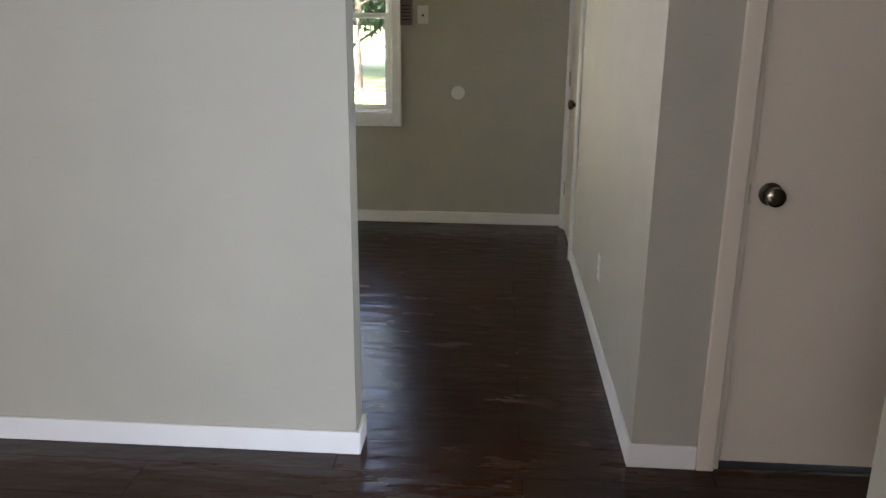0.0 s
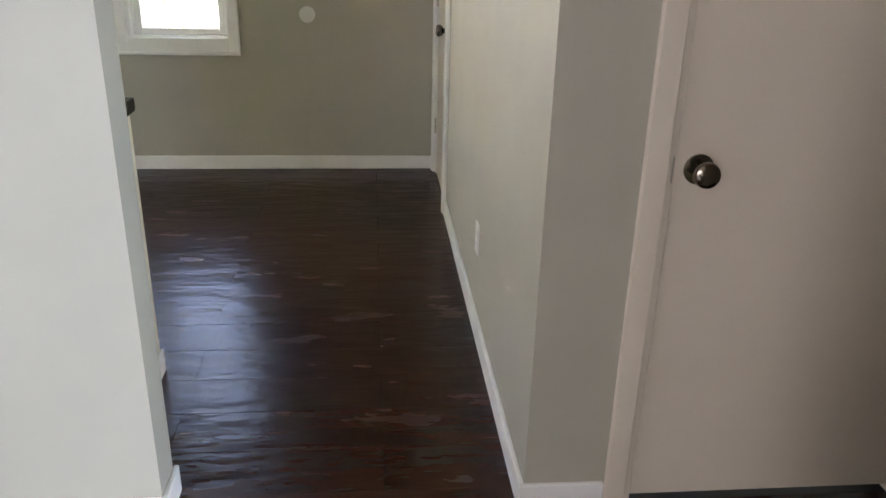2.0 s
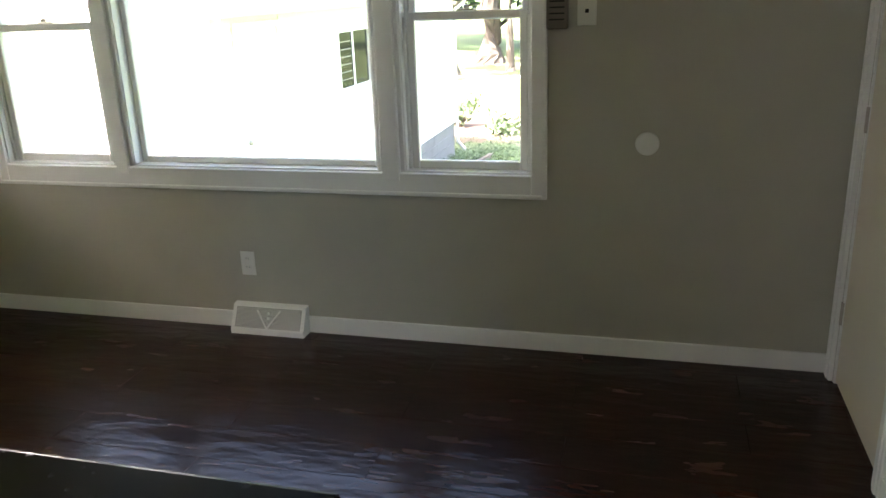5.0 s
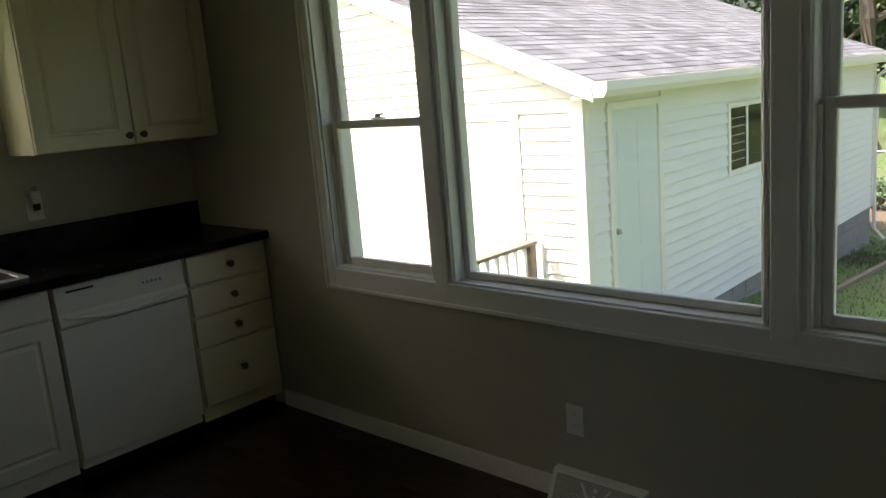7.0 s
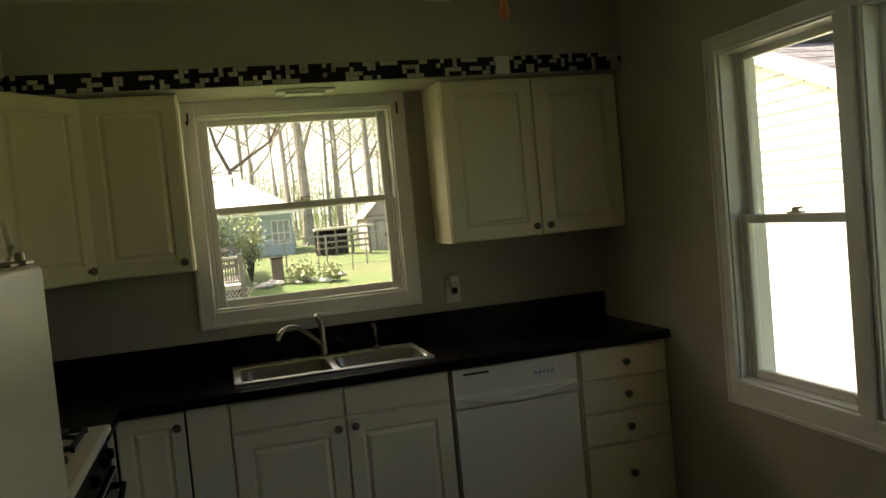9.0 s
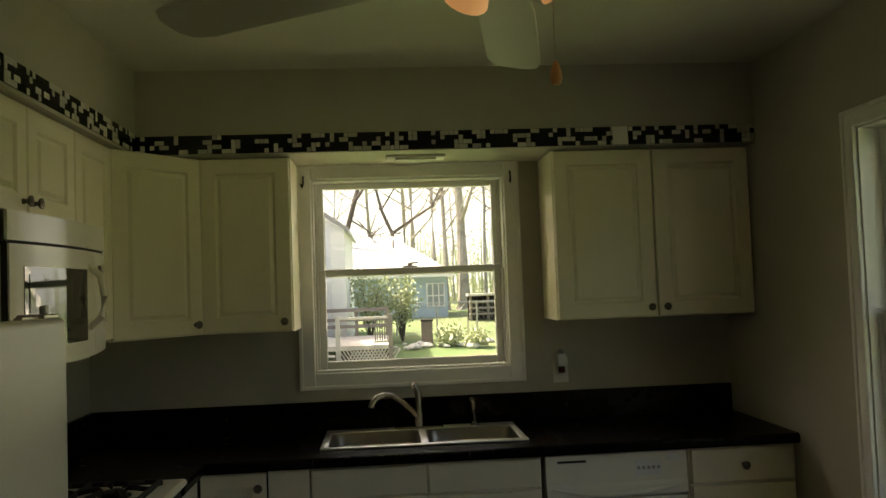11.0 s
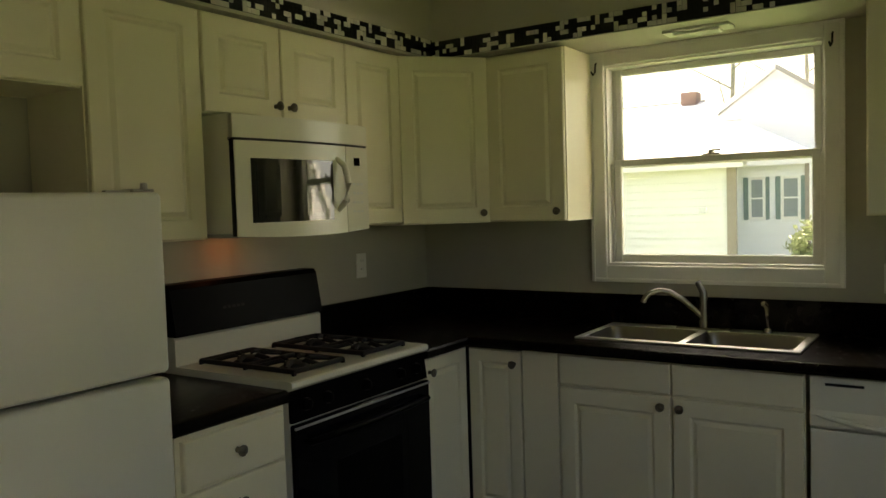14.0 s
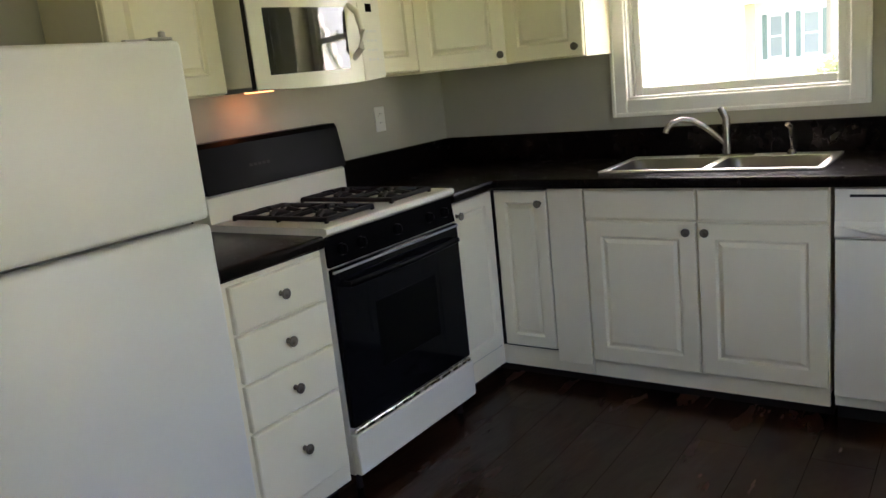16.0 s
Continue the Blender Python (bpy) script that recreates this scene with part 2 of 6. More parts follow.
# White door paint, tinted pale blue for the shade it stands in.
M_SDOOR = mat("blue_shaded_door_paint", (0.70, 0.77, 0.80), 0.4, vary=0.03, scale=3)
M_SOIL = mat("leaf_littered_soil", (0.24, 0.17, 0.12), 0.95, vary=0.5, scale=5, second=(0.11, 0.08, 0.055), bump=0.6, bump_scale=25)
M_COVER = mat("ground_cover_leaves", (0.16, 0.22, 0.10), 0.6, vary=0.5, scale=2, second=(0.06, 0.11, 0.04), island="mesh")
M_EARTH = mat("mulch", (0.07, 0.05, 0.035), 0.95, vary=0.4, scale=10, bump=0.6, bump_scale=40)
M_METAL = mat("galvanised_wire", (0.45, 0.45, 0.45), 0.4, 1.0, vary=0.1, scale=10)
M_SHEDPALE = mat("pale_shed_board", (0.46, 0.41, 0.38), 0.8, vary=0.15, scale=4, stretch=(6, 6, 1))
# Pale tone carries the sunlight that falls on the boards.
M_PALEDECK = mat("sunlit_pale_wood", (0.62, 0.56, 0.48), 0.75, vary=0.15, scale=6, stretch=(1, 4, 1))
# Taupe tone puts the shadow on the corner boards into their colour.
M_POST = mat("shaded_corner_board", (0.34, 0.30, 0.25), 0.6, vary=0.1, scale=5)
M_STONE = mat("pale_garden_stone", (0.62, 0.59, 0.53), 0.85, vary=0.25, scale=6, bump=0.3, bump_scale=30)
M_SHED = mat("grey_shed_board", (0.28, 0.235, 0.20), 0.8, vary=0.15, scale=4, stretch=(6, 6, 1))


# ---- mesh helpers ----
def box(bm, x0, x1, y0, y1, z0, z1, bev=0.0, seg=1):
    """A box between two corners, with its edges eased by bev."""
    geo = bmesh.ops.create_cube(bm, size=1.0, matrix=Matrix.Translation(((x0 + x1) / 2, (y0 + y1) / 2, (z0 + z1) / 2)) @ Matrix.Diagonal((x1 - x0, y1 - y0, z1 - z0, 1)))
    if bev:
        edges = {e for v in geo["verts"] for e in v.link_edges}
        bmesh.ops.bevel(bm, geom=list(edges), offset=bev, segments=seg, profile=0.5, affect="EDGES")
    return bm


def B(x0, x1, y0, y1, z0, z1, bev=0.0, seg=1):
    return box(bmesh.new(), x0, x1, y0, y1, z0, z1, bev, seg)


def lathe(bm, profile, m=Matrix.Identity(4), n=16):
    """A turned body: profile is a row of (radius, height) along local z."""
    rings = []
    for r, h in profile:
        if r < 1e-5:
            rings.append([bm.verts.new(m @ Vector((0, 0, h)))])
        else:
            rings.append([bm.verts.new(m @ Vector((r * math.cos(2 * math.pi * k / n), r * math.sin(2 * math.pi * k / n), h))) for k in range(n)])
    for a, b in zip(rings, rings[1:]):
        for k in range(n):
            q = [a[k % len(a)], a[(k + 1) % len(a)], b[(k + 1) % len(b)], b[k % len(b)]]
            q = list(dict.fromkeys(q))
            if len(q) > 2:
                bm.faces.new(q)
    for r in (rings[0], rings[-1]):
        if len(r) > 2:
            bm.faces.new(r)
    return bm


def tube(bm, points, radii, n=10):
    """A round bar bent along points."""
    pts = [Vector(p) for p in points]
    rings = []
    for i, p in enumerate(pts):
        d = (pts[min(i + 1, len(pts) - 1)] - pts[max(i - 1, 0)]).normalized()
        q = d.to_track_quat("Z", "Y").to_matrix()
        r = radii[i] if isinstance(radii, (list, tuple)) else radii
        rings.append([bm.verts.new(p + q @ Vector((r * math.cos(2 * math.pi * k / n), r * math.sin(2 * math.pi * k / n), 0))) for k in range(n)])
    for a, b in zip(rings, rings[1:]):
        for k in range(n):
            bm.faces.new((a[k], a[(k + 1) % n], b[(k + 1) % n], b[k]))
    bm.faces.new(rings[0])
    bm.faces.new(rings[-1])
    return bm


def prism(bm, outline, a, b, axis="x"):
    """A closed outline drawn out from a to b along an axis; outline holds the other two coordinates in order."""
    put = {"x": lambda t, p: (t, p[0], p[1]), "y": lambda t, p: (p[0], t, p[1]), "z": lambda t, p: (p[0], p[1], t)}[axis]
    r0 = [bm.verts.new(put(a, p)) for p in outline]
    r1 = [bm.verts.new(put(b, p)) for p in outline]
    n = len(outline)
    for k in range(n):
        bm.faces.new((r0[k], r0[(k + 1) % n], r1[(k + 1) % n], r1[k]))
    bm.faces.new(r0)
    bm.faces.new(r1)
    return bm


def finish(name, bm, material, smooth=False):
    bmesh.ops.recalc_face_normals(bm, faces=bm.faces)
    me = bpy.data.meshes.new(name)
    bm.to_mesh(me)
    bm.free()
    me.materials.append(material)
    if smooth:
        me.polygons.foreach_set("use_smooth", [True] * len(me.polygons))
        me.set_sharp_from_angle(angle=radians(40))
    return me


def part(name, bm, material, parent, label="", smooth=False):
    ob = new(name, finish(name, bm, material, smooth))
    ob.parent = parent
    if label:
        tagged(ob, label)
    return ob


def thing(name, m, label, category, group="", kind=""):
    ob = new(name)
    ob.empty_display_size = 0.05
    ob.matrix_world = m
    return tagged(ob, label, category, group, kind)


def solo(name, bm, material, label, category, kind="", smooth=False, group=""):
    ob = new(name, finish(name, bm, material, smooth))
    return tagged(ob, label, category, group, kind)


def wall_cells(us, zs, holes):
    return {(i, k) for i in range(len(us) - 1) for k in range(len(zs) - 1)
            if not any(h[0] < (us[i] + us[i + 1]) / 2 < h[1] and h[2] < (zs[k] + zs[k + 1]) / 2 < h[3] for h in holes)}


def wall(name, axis, u0, u1, c0, c1, z0, z1, holes, label, material=None):
    """A wall along x or y between c0 and c1, with openings (u0, u1, z0, z1) cut through."""
    us = sorted({u0, u1, *(h[0] for h in holes), *(h[1] for h in holes)})
    zs = sorted({z0, z1, *(h[2] for h in holes), *(h[3] for h in holes)})
    cells = wall_cells(us, zs, holes)
    bm = bmesh.new()
    cache = {}

    def v(u, c, z):
        key = (round(u, 5), round(c, 5), round(z, 5))
        if key not in cache:
            cache[key] = bm.verts.new((u, c, z) if axis == "x" else (c, u, z))
        return cache[key]
    for i, k in cells:
        a, b, lo, hi = us[i], us[i + 1], zs[k], zs[k + 1]
        for c in (c0, c1):
            bm.faces.new((v(a, c, lo), v(b, c, lo), v(b, c, hi), v(a, c, hi)))
        if (i - 1, k) not in cells:
            bm.faces.new((v(a, c0, lo), v(a, c1, lo), v(a, c1, hi), v(a, c0, hi)))
        if (i + 1, k) not in cells:
            bm.faces.new((v(b, c0, lo), v(b, c1, lo), v(b, c1, hi), v(b, c0, hi)))
        if (i, k - 1) not in cells:
            bm.faces.new((v(a, c0, lo), v(b, c0, lo), v(b, c1, lo), v(a, c1, lo)))
        if (i, k + 1) not in cells:
            bm.faces.new((v(a, c0, hi), v(b, c0, hi), v(b, c1, hi), v(a, c1, hi)))
    return solo(name, bm, material or M_WALL, label, "wall", "structure")


# ---- plan ----
XS, YW, YST, XR, CEIL = -4.145, 5.82, 2.83, 0.735, 2.495
YL = 2.715
XEND = -0.168
LX0, LX1, LY0 = -4.145, 3.2, -3.4
SOF = 2.138
XT = 1.06

# ---- structure ----
WH = (-3.03, -0.45, 0.77, 2.06)
SH = (3.842, 4.758, 1.172, 2.078)
wall("wall_north", "x", XS - 0.16, XR + 0.16, YW, YW + 0.16, -1.6, CEIL + 0.2, [WH], "greige painted wall with a wide triple window")
wall("wall_west", "y", YST - 0.115, YW, XS - 0.16, XS, -1.6, CEIL + 0.2, [SH], "greige painted kitchen wall behind sink")
wall("wall_partition", "x", XS, XEND, YL, YST, 0, CEIL, [], "greige painted partition with a free end")
wall("wall_east", "y", YL + 0.1, YW, XR, XR + 0.12, 0, CEIL, [(5.04, 5.74, 0, 2.03)], "greige painted wall with a white door")
wall("wall_closet", "x", XR, 2.3, YL, YL + 0.1, 0, CEIL, [(1.0, 1.76, 0, 2.03)], "greige painted wall beside the closet door")
wall("wall_stub", "y", LY0, 1.88, XT, XT + 0.1, 0, CEIL, [(0.72, 1.48, 0, 2.03)], "greige painted wall with a light switch")
wall("wall_passage", "x", XT + 0.1, 2.4, 1.78, 1.88, 0, CEIL, [], "plain painted wall along the side passage")
wall("wall_side_room_back", "y", LY0, 1.78, 2.3, 2.4, 0, CEIL, [(-0.6, 1.2, 0.1, 0.9)], "plain painted wall of the side room")
wall("wall_hall_end", "y", 1.88, YL + 0.1, 2.3, 2.4, 0, CEIL, [], "plain painted wall closing the passage")
wall("wall_living_west", "y", LY0, YL, LX0 - 0.16, LX0, -1.6, CEIL + 0.2, [(-0.8, 1.2, 0.7, 2.1)], "plain painted living room wall")
wall("wall_living_south", "x", LX0 - 0.16, LX1 + 0.16, LY0 - 0.16, LY0, -1.6, CEIL + 0.2, [(-2.3, -0.3, 0.7, 2.1)], "plain painted living room wall")
wall("wall_closet_back", "x", 0.855, LX1, YL + 0.8, YL + 0.9, 0, CEIL, [], "plain painted wall behind the closet")
solo("ceiling", B(XS - 0.16, LX1 + 0.16, LY0 - 0.16, YW + 0.16, CEIL, CEIL + 0.12), M_CEIL, "flat painted ceiling", "ceiling", "structure")
solo("subfloor", B(XS - 0.1, LX1 + 0.1, LY0 - 0.1, YW + 0.1, -0.2, -0.012), M_DARK, "dark subfloor under the planks", "floor", "structure")
# main roof and eave over the windows; unseen west and south overhangs block sun
bm = bmesh.new()
prism(bm, [(LY0 - 1.6, 2.42), (LY0 - 1.6, 2.60), (1.2, 4.2), (YW + 0.75, 2.60), (YW + 0.75, 2.42), (YW + 0.16, 2.42), (YW + 0.16, CEIL + 0.2), (LY0 - 0.16, CEIL + 0.2), (LY0 - 0.16, 2.42)], XS - 1.1, LX1 + 0.5, "x")
solo("roof_house", bm, M_SIDING, "white house roof and eave, widened west and south to block sun", "roof", "structure")

# soffit over the wall cabinets, an L in plan
SX, SY = -3.765, 3.165
bm = bmesh.new()
prism(bm, [(XS, YST), (XEND - 0.3, YST), (XEND - 0.3, SY), (SX, SY), (SX, YW), (XS, YW)], SOF, CEIL, "z")
solo("soffit", bm, M_WALL, "greige painted soffit above the wall cabinets", "soffit", "structure")


# baseboards
def baseboard(name, x0, x1, y0, y1):
    bm = bmesh.new()
    box(bm, x0, x1, y0, y1, 0, 0.082, 0.004, 2)
    return solo(name, bm, M_TRIM, "white painted baseboard", "baseboard", "structure")


BT = 0.014
baseboard("baseboard_north_a", -3.54, -1.872, YW - BT, YW)
baseboard("baseboard_north_b", -1.498, XR, YW - BT, YW)
baseboard("baseboard_partition", XS, XEND + BT, YL - BT, YL)
baseboard("baseboard_partition_end", XEND, XEND + BT, YL, YST + 0.01)
baseboard("baseboard_east", XR - BT, XR, YL, 4.962)
baseboard("baseboard_closet", XR - BT, 0.942, YL - BT, YL)
baseboard("baseboard_stub", XT - BT, XT, 1.546, 1.88)
baseboard("baseboard_stub_end", XT - BT, XT + 0.6, 1.88, 1.88 + BT)


def casing(name, m, w, h, width, label, parts=("casing_left", "casing_right", "casing_head"), paint=None, fluted=True):
    """Door trim on a wall that faces local -y; the opening runs from 0 to w."""
    t = thing(name, m, label, "door frame", kind="structure")
    for nm, x0, x1, z0, z1 in ((parts[0], -width, 0, 0, h + width), (parts[1], w, w + width, 0, h + width), (parts[2], 0, w, h, h + width)):
        bm = B(x0, x1, -0.018, 0, z0, z1, 0.004, 2)
        if fluted and nm != parts[2]:
            box(bm, x0 + width * 0.3, x1 - width * 0.3, -0.022, -0.016, z0, z1 - 0.01, 0.002)
        part(nm, bm, paint or M_TRIM, t)
    part("jamb", B(0, 0.018, 0, 0.1, 0, h), paint or M_TRIM, t)
    part("jamb", B(w - 0.018, w, 0, 0.1, 0, h), paint or M_TRIM, t)
    part("jamb", B(0.018, w - 0.018, 0, 0.1, h - 0.018, h), paint or M_TRIM, t)
    return t


def round_knob(parent, x, z, y, r=0.028, material=None):
    mk = pose(x, y, z, 90, 0, 0)
    k = part("door_knob", lathe(bmesh.new(), [(0, 0), (r * 1.15, 0), (r * 1.15, 0.005), (r * 0.45, 0.009), (r * 0.42, 0.028), (r * 0.8, 0.034), (r, 0.046), (r * 0.92, 0.058), (r * 0.55, 0.064), (0, 0.064)], mk, 20), material or M_KNOB, parent, "dark nickel round door knob", True)
    return k


def flush_door(name, m, w, h, knob_x, hinge_x, label, gap=0.012):
    t = thing(name, m, label, "door", kind="structure")
    part("slab", B(0.021, w - 0.021, 0.006, 0.042, gap, h - 0.021, 0.002), M_DOOR, t)
    round_knob(t, knob_x, 0.915, 0.006, 0.03)
    part("latch_plate", B(knob_x - 0.063, knob_x - 0.059, -0.001, 0.02, 0.885, 0.945), M_NICKEL, t)
    for z in (0.29, 1.02, 1.78):
        bm = lathe(bmesh.new(), [(0, -0.045), (0.007, -0.045), (0.007, 0.045), (0, 0.045)], pose(hinge_x, 0.0, z), 10)
        part("hinge", bm, M_NICKEL, t, smooth=True)
    return t


casing("trim_closet_door", pose(1.0, YL, 0), 0.76, 2.03, 0.056, "plain off-white closet door trim", paint=M_DOOR, fluted=False)
flush_door("door_closet", pose(1.0, YL, 0), 0.76, 2.03, 0.075, 0.745, "plain white flush closet door, closed", 0.028)
# Dark strip paints the shade below the closet door.
solo("closet_gap_shade", B(1.02, 1.74, YL + 0.01, YL + 0.05, -0.011, 0.001), M_DARK, "dark strip for the shade under the closet door", "threshold", "structure")
casing("trim_east_door", pose(XR, 5.74, 0, 0, 0, -90), 0.70, 2.03, 0.075, "white painted door trim in the corner")
flush_door("door_east", pose(XR, 5.74, 0, 0, 0, -90), 0.70, 2.03, 0.63, 0.012, "white flush side door, closed", 0.012)
casing("trim_side_room", pose(XT, 1.48, 0, 0, 0, -90), 0.76, 2.03, 0.065, "white fluted door trim beside the switch")
flush_door("door_side_room", pose(XT + 0.14, 0.70, 0, 0, 0, -90), 0.76, 2.03, 0.69, 0.016, "white flush side room door, standing open", 0.012)


# ---- windows ----
def sash(parent, x0, x1, z0, z1, y0, y1, rail, name="sash"):
    """A sash frame with its pane; local -y faces the room."""
    bm = bmesh.new()
    box(bm, x0, x0 + rail, y0, y1, z0, z1, 0.004)
    box(bm, x1 - rail, x1, y0, y1, z0, z1, 0.004)
    box(bm, x0 + rail, x1 - rail, y0 + 0.001, y1 - 0.001, z0, z0 + rail * 1.1, 0.004)
    box(bm, x0 + rail, x1 - rail, y0 + 0.001, y1 - 0.001, z1 - rail, z1, 0.004)
    s = part(name, bm, M_TRIM, parent)
    p = part("pane", B(x0 + rail - 0.004, x1 - rail + 0.004, (y0 + y1) / 2 - 0.002, (y0 + y1) / 2 + 0.002, z0 + rail * 1.1 - 0.004, z1 - rail + 0.004), M_GLASS, s)
    p.visible_shadow = False
    return s


def double_hung(t, x0, x1, z0, z1, meet):
    """Two sliding sashes, with the sash lock on the meeting rail."""
    sash(t, x0, x1, meet - 0.018, z1, 0.075, 0.105, 0.028, "upper_sash")
    s = sash(t, x0, x1, z0, meet + 0.018, 0.040, 0.070, 0.032, "lower_sash")
    mid = (x0 + x1) / 2
    bm = B(mid - 0.035, mid + 0.035, 0.045, 0.072, meet + 0.019, meet + 0.026, 0.002)
    lathe(bm, [(0, 0), (0.013, 0), (0.013, 0.012), (0.006, 0.016), (0, 0.016)], pose(mid, 0.058, meet + 0.026), 12)
    box(bm, mid - 0.004, mid + 0.04, 0.052, 0.062, meet + 0.034, meet + 0.042, 0.002)
    part("sash_lock", bm, M_NICKEL, t, "dull metal sash lock")
    bm = bmesh.new()
    for a, b in ((x0 - 0.014, x0), (x1, x1 + 0.014)):
        box(bm, a, b, 0.03, 0.072, z0, meet, 0.002)
        box(bm, a, b, 0.073, 0.112, z0, z1, 0.002)
    part("track", bm, M_TRIM, t)


def frame_casing(t, x0, x1, z0, z1, w, wb):
    """Interior picture-frame trim round an opening, mitred by butting, with a raised outer bead."""
    for nm, a in (("casing_left", (x0 - w, x0, z0 - wb, z1 + w)), ("casing_right", (x1, x1 + w, z0 - wb, z1 + w)), ("casing_head", (x0, x1, z1, z1 + w)), ("casing_sill", (x0, x1, z0 - wb, z0))):
        bm = B(a[0], a[1], -0.018, 0, a[2], a[3], 0.005, 2)
        part(nm, bm, M_TRIM, t)
    bm = bmesh.new()
    for a in ((x0 - w - 0.006, x0 - w + 0.012, z0 - wb - 0.006, z1 + w + 0.006), (x1 + w - 0.012, x1 + w + 0.006, z0 - wb - 0.006, z1 + w + 0.006), (x0 - w + 0.012, x1 + w - 0.012, z1 + w - 0.012, z1 + w + 0.006), (x0 - w + 0.012, x1 + w - 0.012, z0 - wb - 0.006, z0 - wb + 0.012)):
        box(bm, a[0], a[1], -0.024, 0, a[2], a[3], 0.004, 2)
    part("casing_bead", bm, M_TRIM, t)


def liner(t, x0, x1, z0, z1, d=0.16):
    bm = bmesh.new()
    th = 0.012
    box(bm, x0, x0 + th, 0, d, z0, z1)
    box(bm, x1 - th, x1, 0, d, z0, z1)
    box(bm, x0 + th, x1 - th, 0, d, z0, z0 + th)
    box(bm, x0 + th, x1 - th, 0, d, z1 - th, z1)
    part("window_frame", bm, M_TRIM, t)


# triple window: local x runs along the wall
w1 = thing("window_1", pose(0, YW, 0), "wide white window with double-hung side sashes and fixed middle pane", "window", kind="structure")
liner(w1, *WH)
frame_casing(w1, WH[0] + 0.005, WH[1] - 0.005, WH[2] + 0.005, WH[3] - 0.005, 0.058, 0.092)
MULL = ((-2.43, -2.31), (-1.12, -0.985))
for a, b in MULL:
    bm = B(a, b, 0.0, 0.14, WH[2] + 0.012, WH[3] - 0.012, 0.003)
    box(bm, a + 0.028, b - 0.028, -0.021, 0.001, WH[2] - 0.03, WH[3] - 0.001, 0.004)
    box(bm, a + 0.006, a + 0.02, -0.007, 0.001, WH[2] + 0.012, WH[3] - 0.012, 0.002)
    box(bm, b - 0.02, b - 0.006, -0.007, 0.001, WH[2] + 0.012, WH[3] - 0.012, 0.002)
    part("mullion", bm, M_TRIM, w1)
double_hung(w1, WH[0] + 0.026, MULL[0][0] - 0.014, WH[2] + 0.014, WH[3] - 0.014, 1.405)
sash(w1, MULL[0][1], MULL[1][0], WH[2] + 0.013, WH[3] - 0.013, 0.06, 0.09, 0.026, "fixed_sash")
double_hung(w1, MULL[1][1] + 0.014, WH[1] - 0.026, WH[2] + 0.014, WH[3] - 0.014, 1.405)

w2 = thing("window_2", pose(XS, 0, 0, 0, 0, 90), "white double-hung window over the sink", "window", kind="structure")
liner(w2, *SH)
frame_casing(w2, SH[0] + 0.005, SH[1] - 0.005, SH[2] + 0.003, SH[3] - 0.003, 0.067, 0.07)
double_hung(w2, SH[0] + 0.026, SH[1] - 0.026, SH[2] + 0.014, SH[3] - 0.014, 1.635)


# unseen living room windows, added for fill lamps; panels keep outside light out
for nm, m3, u0, u1 in (("unseen_window_3", pose(LX0, 0, 0, 0, 0, 90), -0.8, 1.2), ("unseen_window_4", pose(0, LY0, 0, 0, 0, 180), 0.3, 2.3)):
    w3 = thing(nm, m3, "unseen living room window added for a fill lamp", "window", kind="structure")
    liner(w3, u0, u1, 0.7, 2.1)
    part("closing_panel", B(u0 + 0.012, u1 - 0.012, 0.09, 0.10, 0.712, 2.088), M_TRIM, w3, "white panel closing the added window")


# unseen low side room window, added for a fill lamp and closed behind it
w5 = thing("unseen_window_5", pose(2.3, 0, 0, 0, 0, -90), "unseen low side room window added for a fill lamp", "window", kind="structure")
liner(w5, -1.2, 0.6, 0.1, 0.9, 0.1)
part("closing_panel", B(-1.188, 0.588, 0.06, 0.07, 0.112, 0.888), M_TRIM, w5, "white panel closing the added window")


# ---- kitchen cabinets: local x along the width, local -y is the front ----
def panel_door(parent, x0, x1, z0, z1, y=-0.019, raised=True, name="door", frame=0.062):
    """A thermofoil door: eased slab, routed groove and raised field."""
    bm = bmesh.new()
    t = 0.019
    fr = min(frame, (x1 - x0) * 0.22, (z1 - z0) * 0.26)
    steps = [(0.0, 0.004), (0.004, 0.0), (fr, 0.0), (fr + 0.007, 0.010), (fr + 0.013, 0.010), (fr + 0.027, 0.001)] if raised else [(0.0, 0.004), (0.004, 0.0)]
    rings = []
    for inset, depth in steps:
        rings.append([bm.verts.new((px, y + depth, pz)) for px, pz in ((x0 + inset, z0 + inset), (x1 - inset, z0 + inset), (x1 - inset, z1 - inset), (x0 + inset, z1 - inset))])
    back = [bm.verts.new((px, y + t, pz)) for px, pz in ((x0, z0), (x1, z0), (x1, z1), (x0, z1))]
    rings = [back] + rings
    for a, b in zip(rings, rings[1:]):
        for k in range(4):
            bm.faces.new((a[k], a[(k + 1) % 4], b[(k + 1) % 4], b[k]))
    bm.faces.new(rings[-1])
    bm.faces.new(back)
    return part(name, bm, M_CAB, parent)


def knob(parent, x, z, y=-0.019):
    bm = lathe(bmesh.new(), [(0, 0), (0.009, 0), (0.007, 0.006), (0.006, 0.013), (0.013, 0.018), (0.0165, 0.022), (0.0165, 0.026), (0.012, 0.0275), (0.0095, 0.0262), (0.006, 0.029), (0, 0.0295)], pose(x, y, z, 90, 0, 0), 16)
    return part("knob", bm, M_BRONZE, parent, "small round aged nickel knob", True)


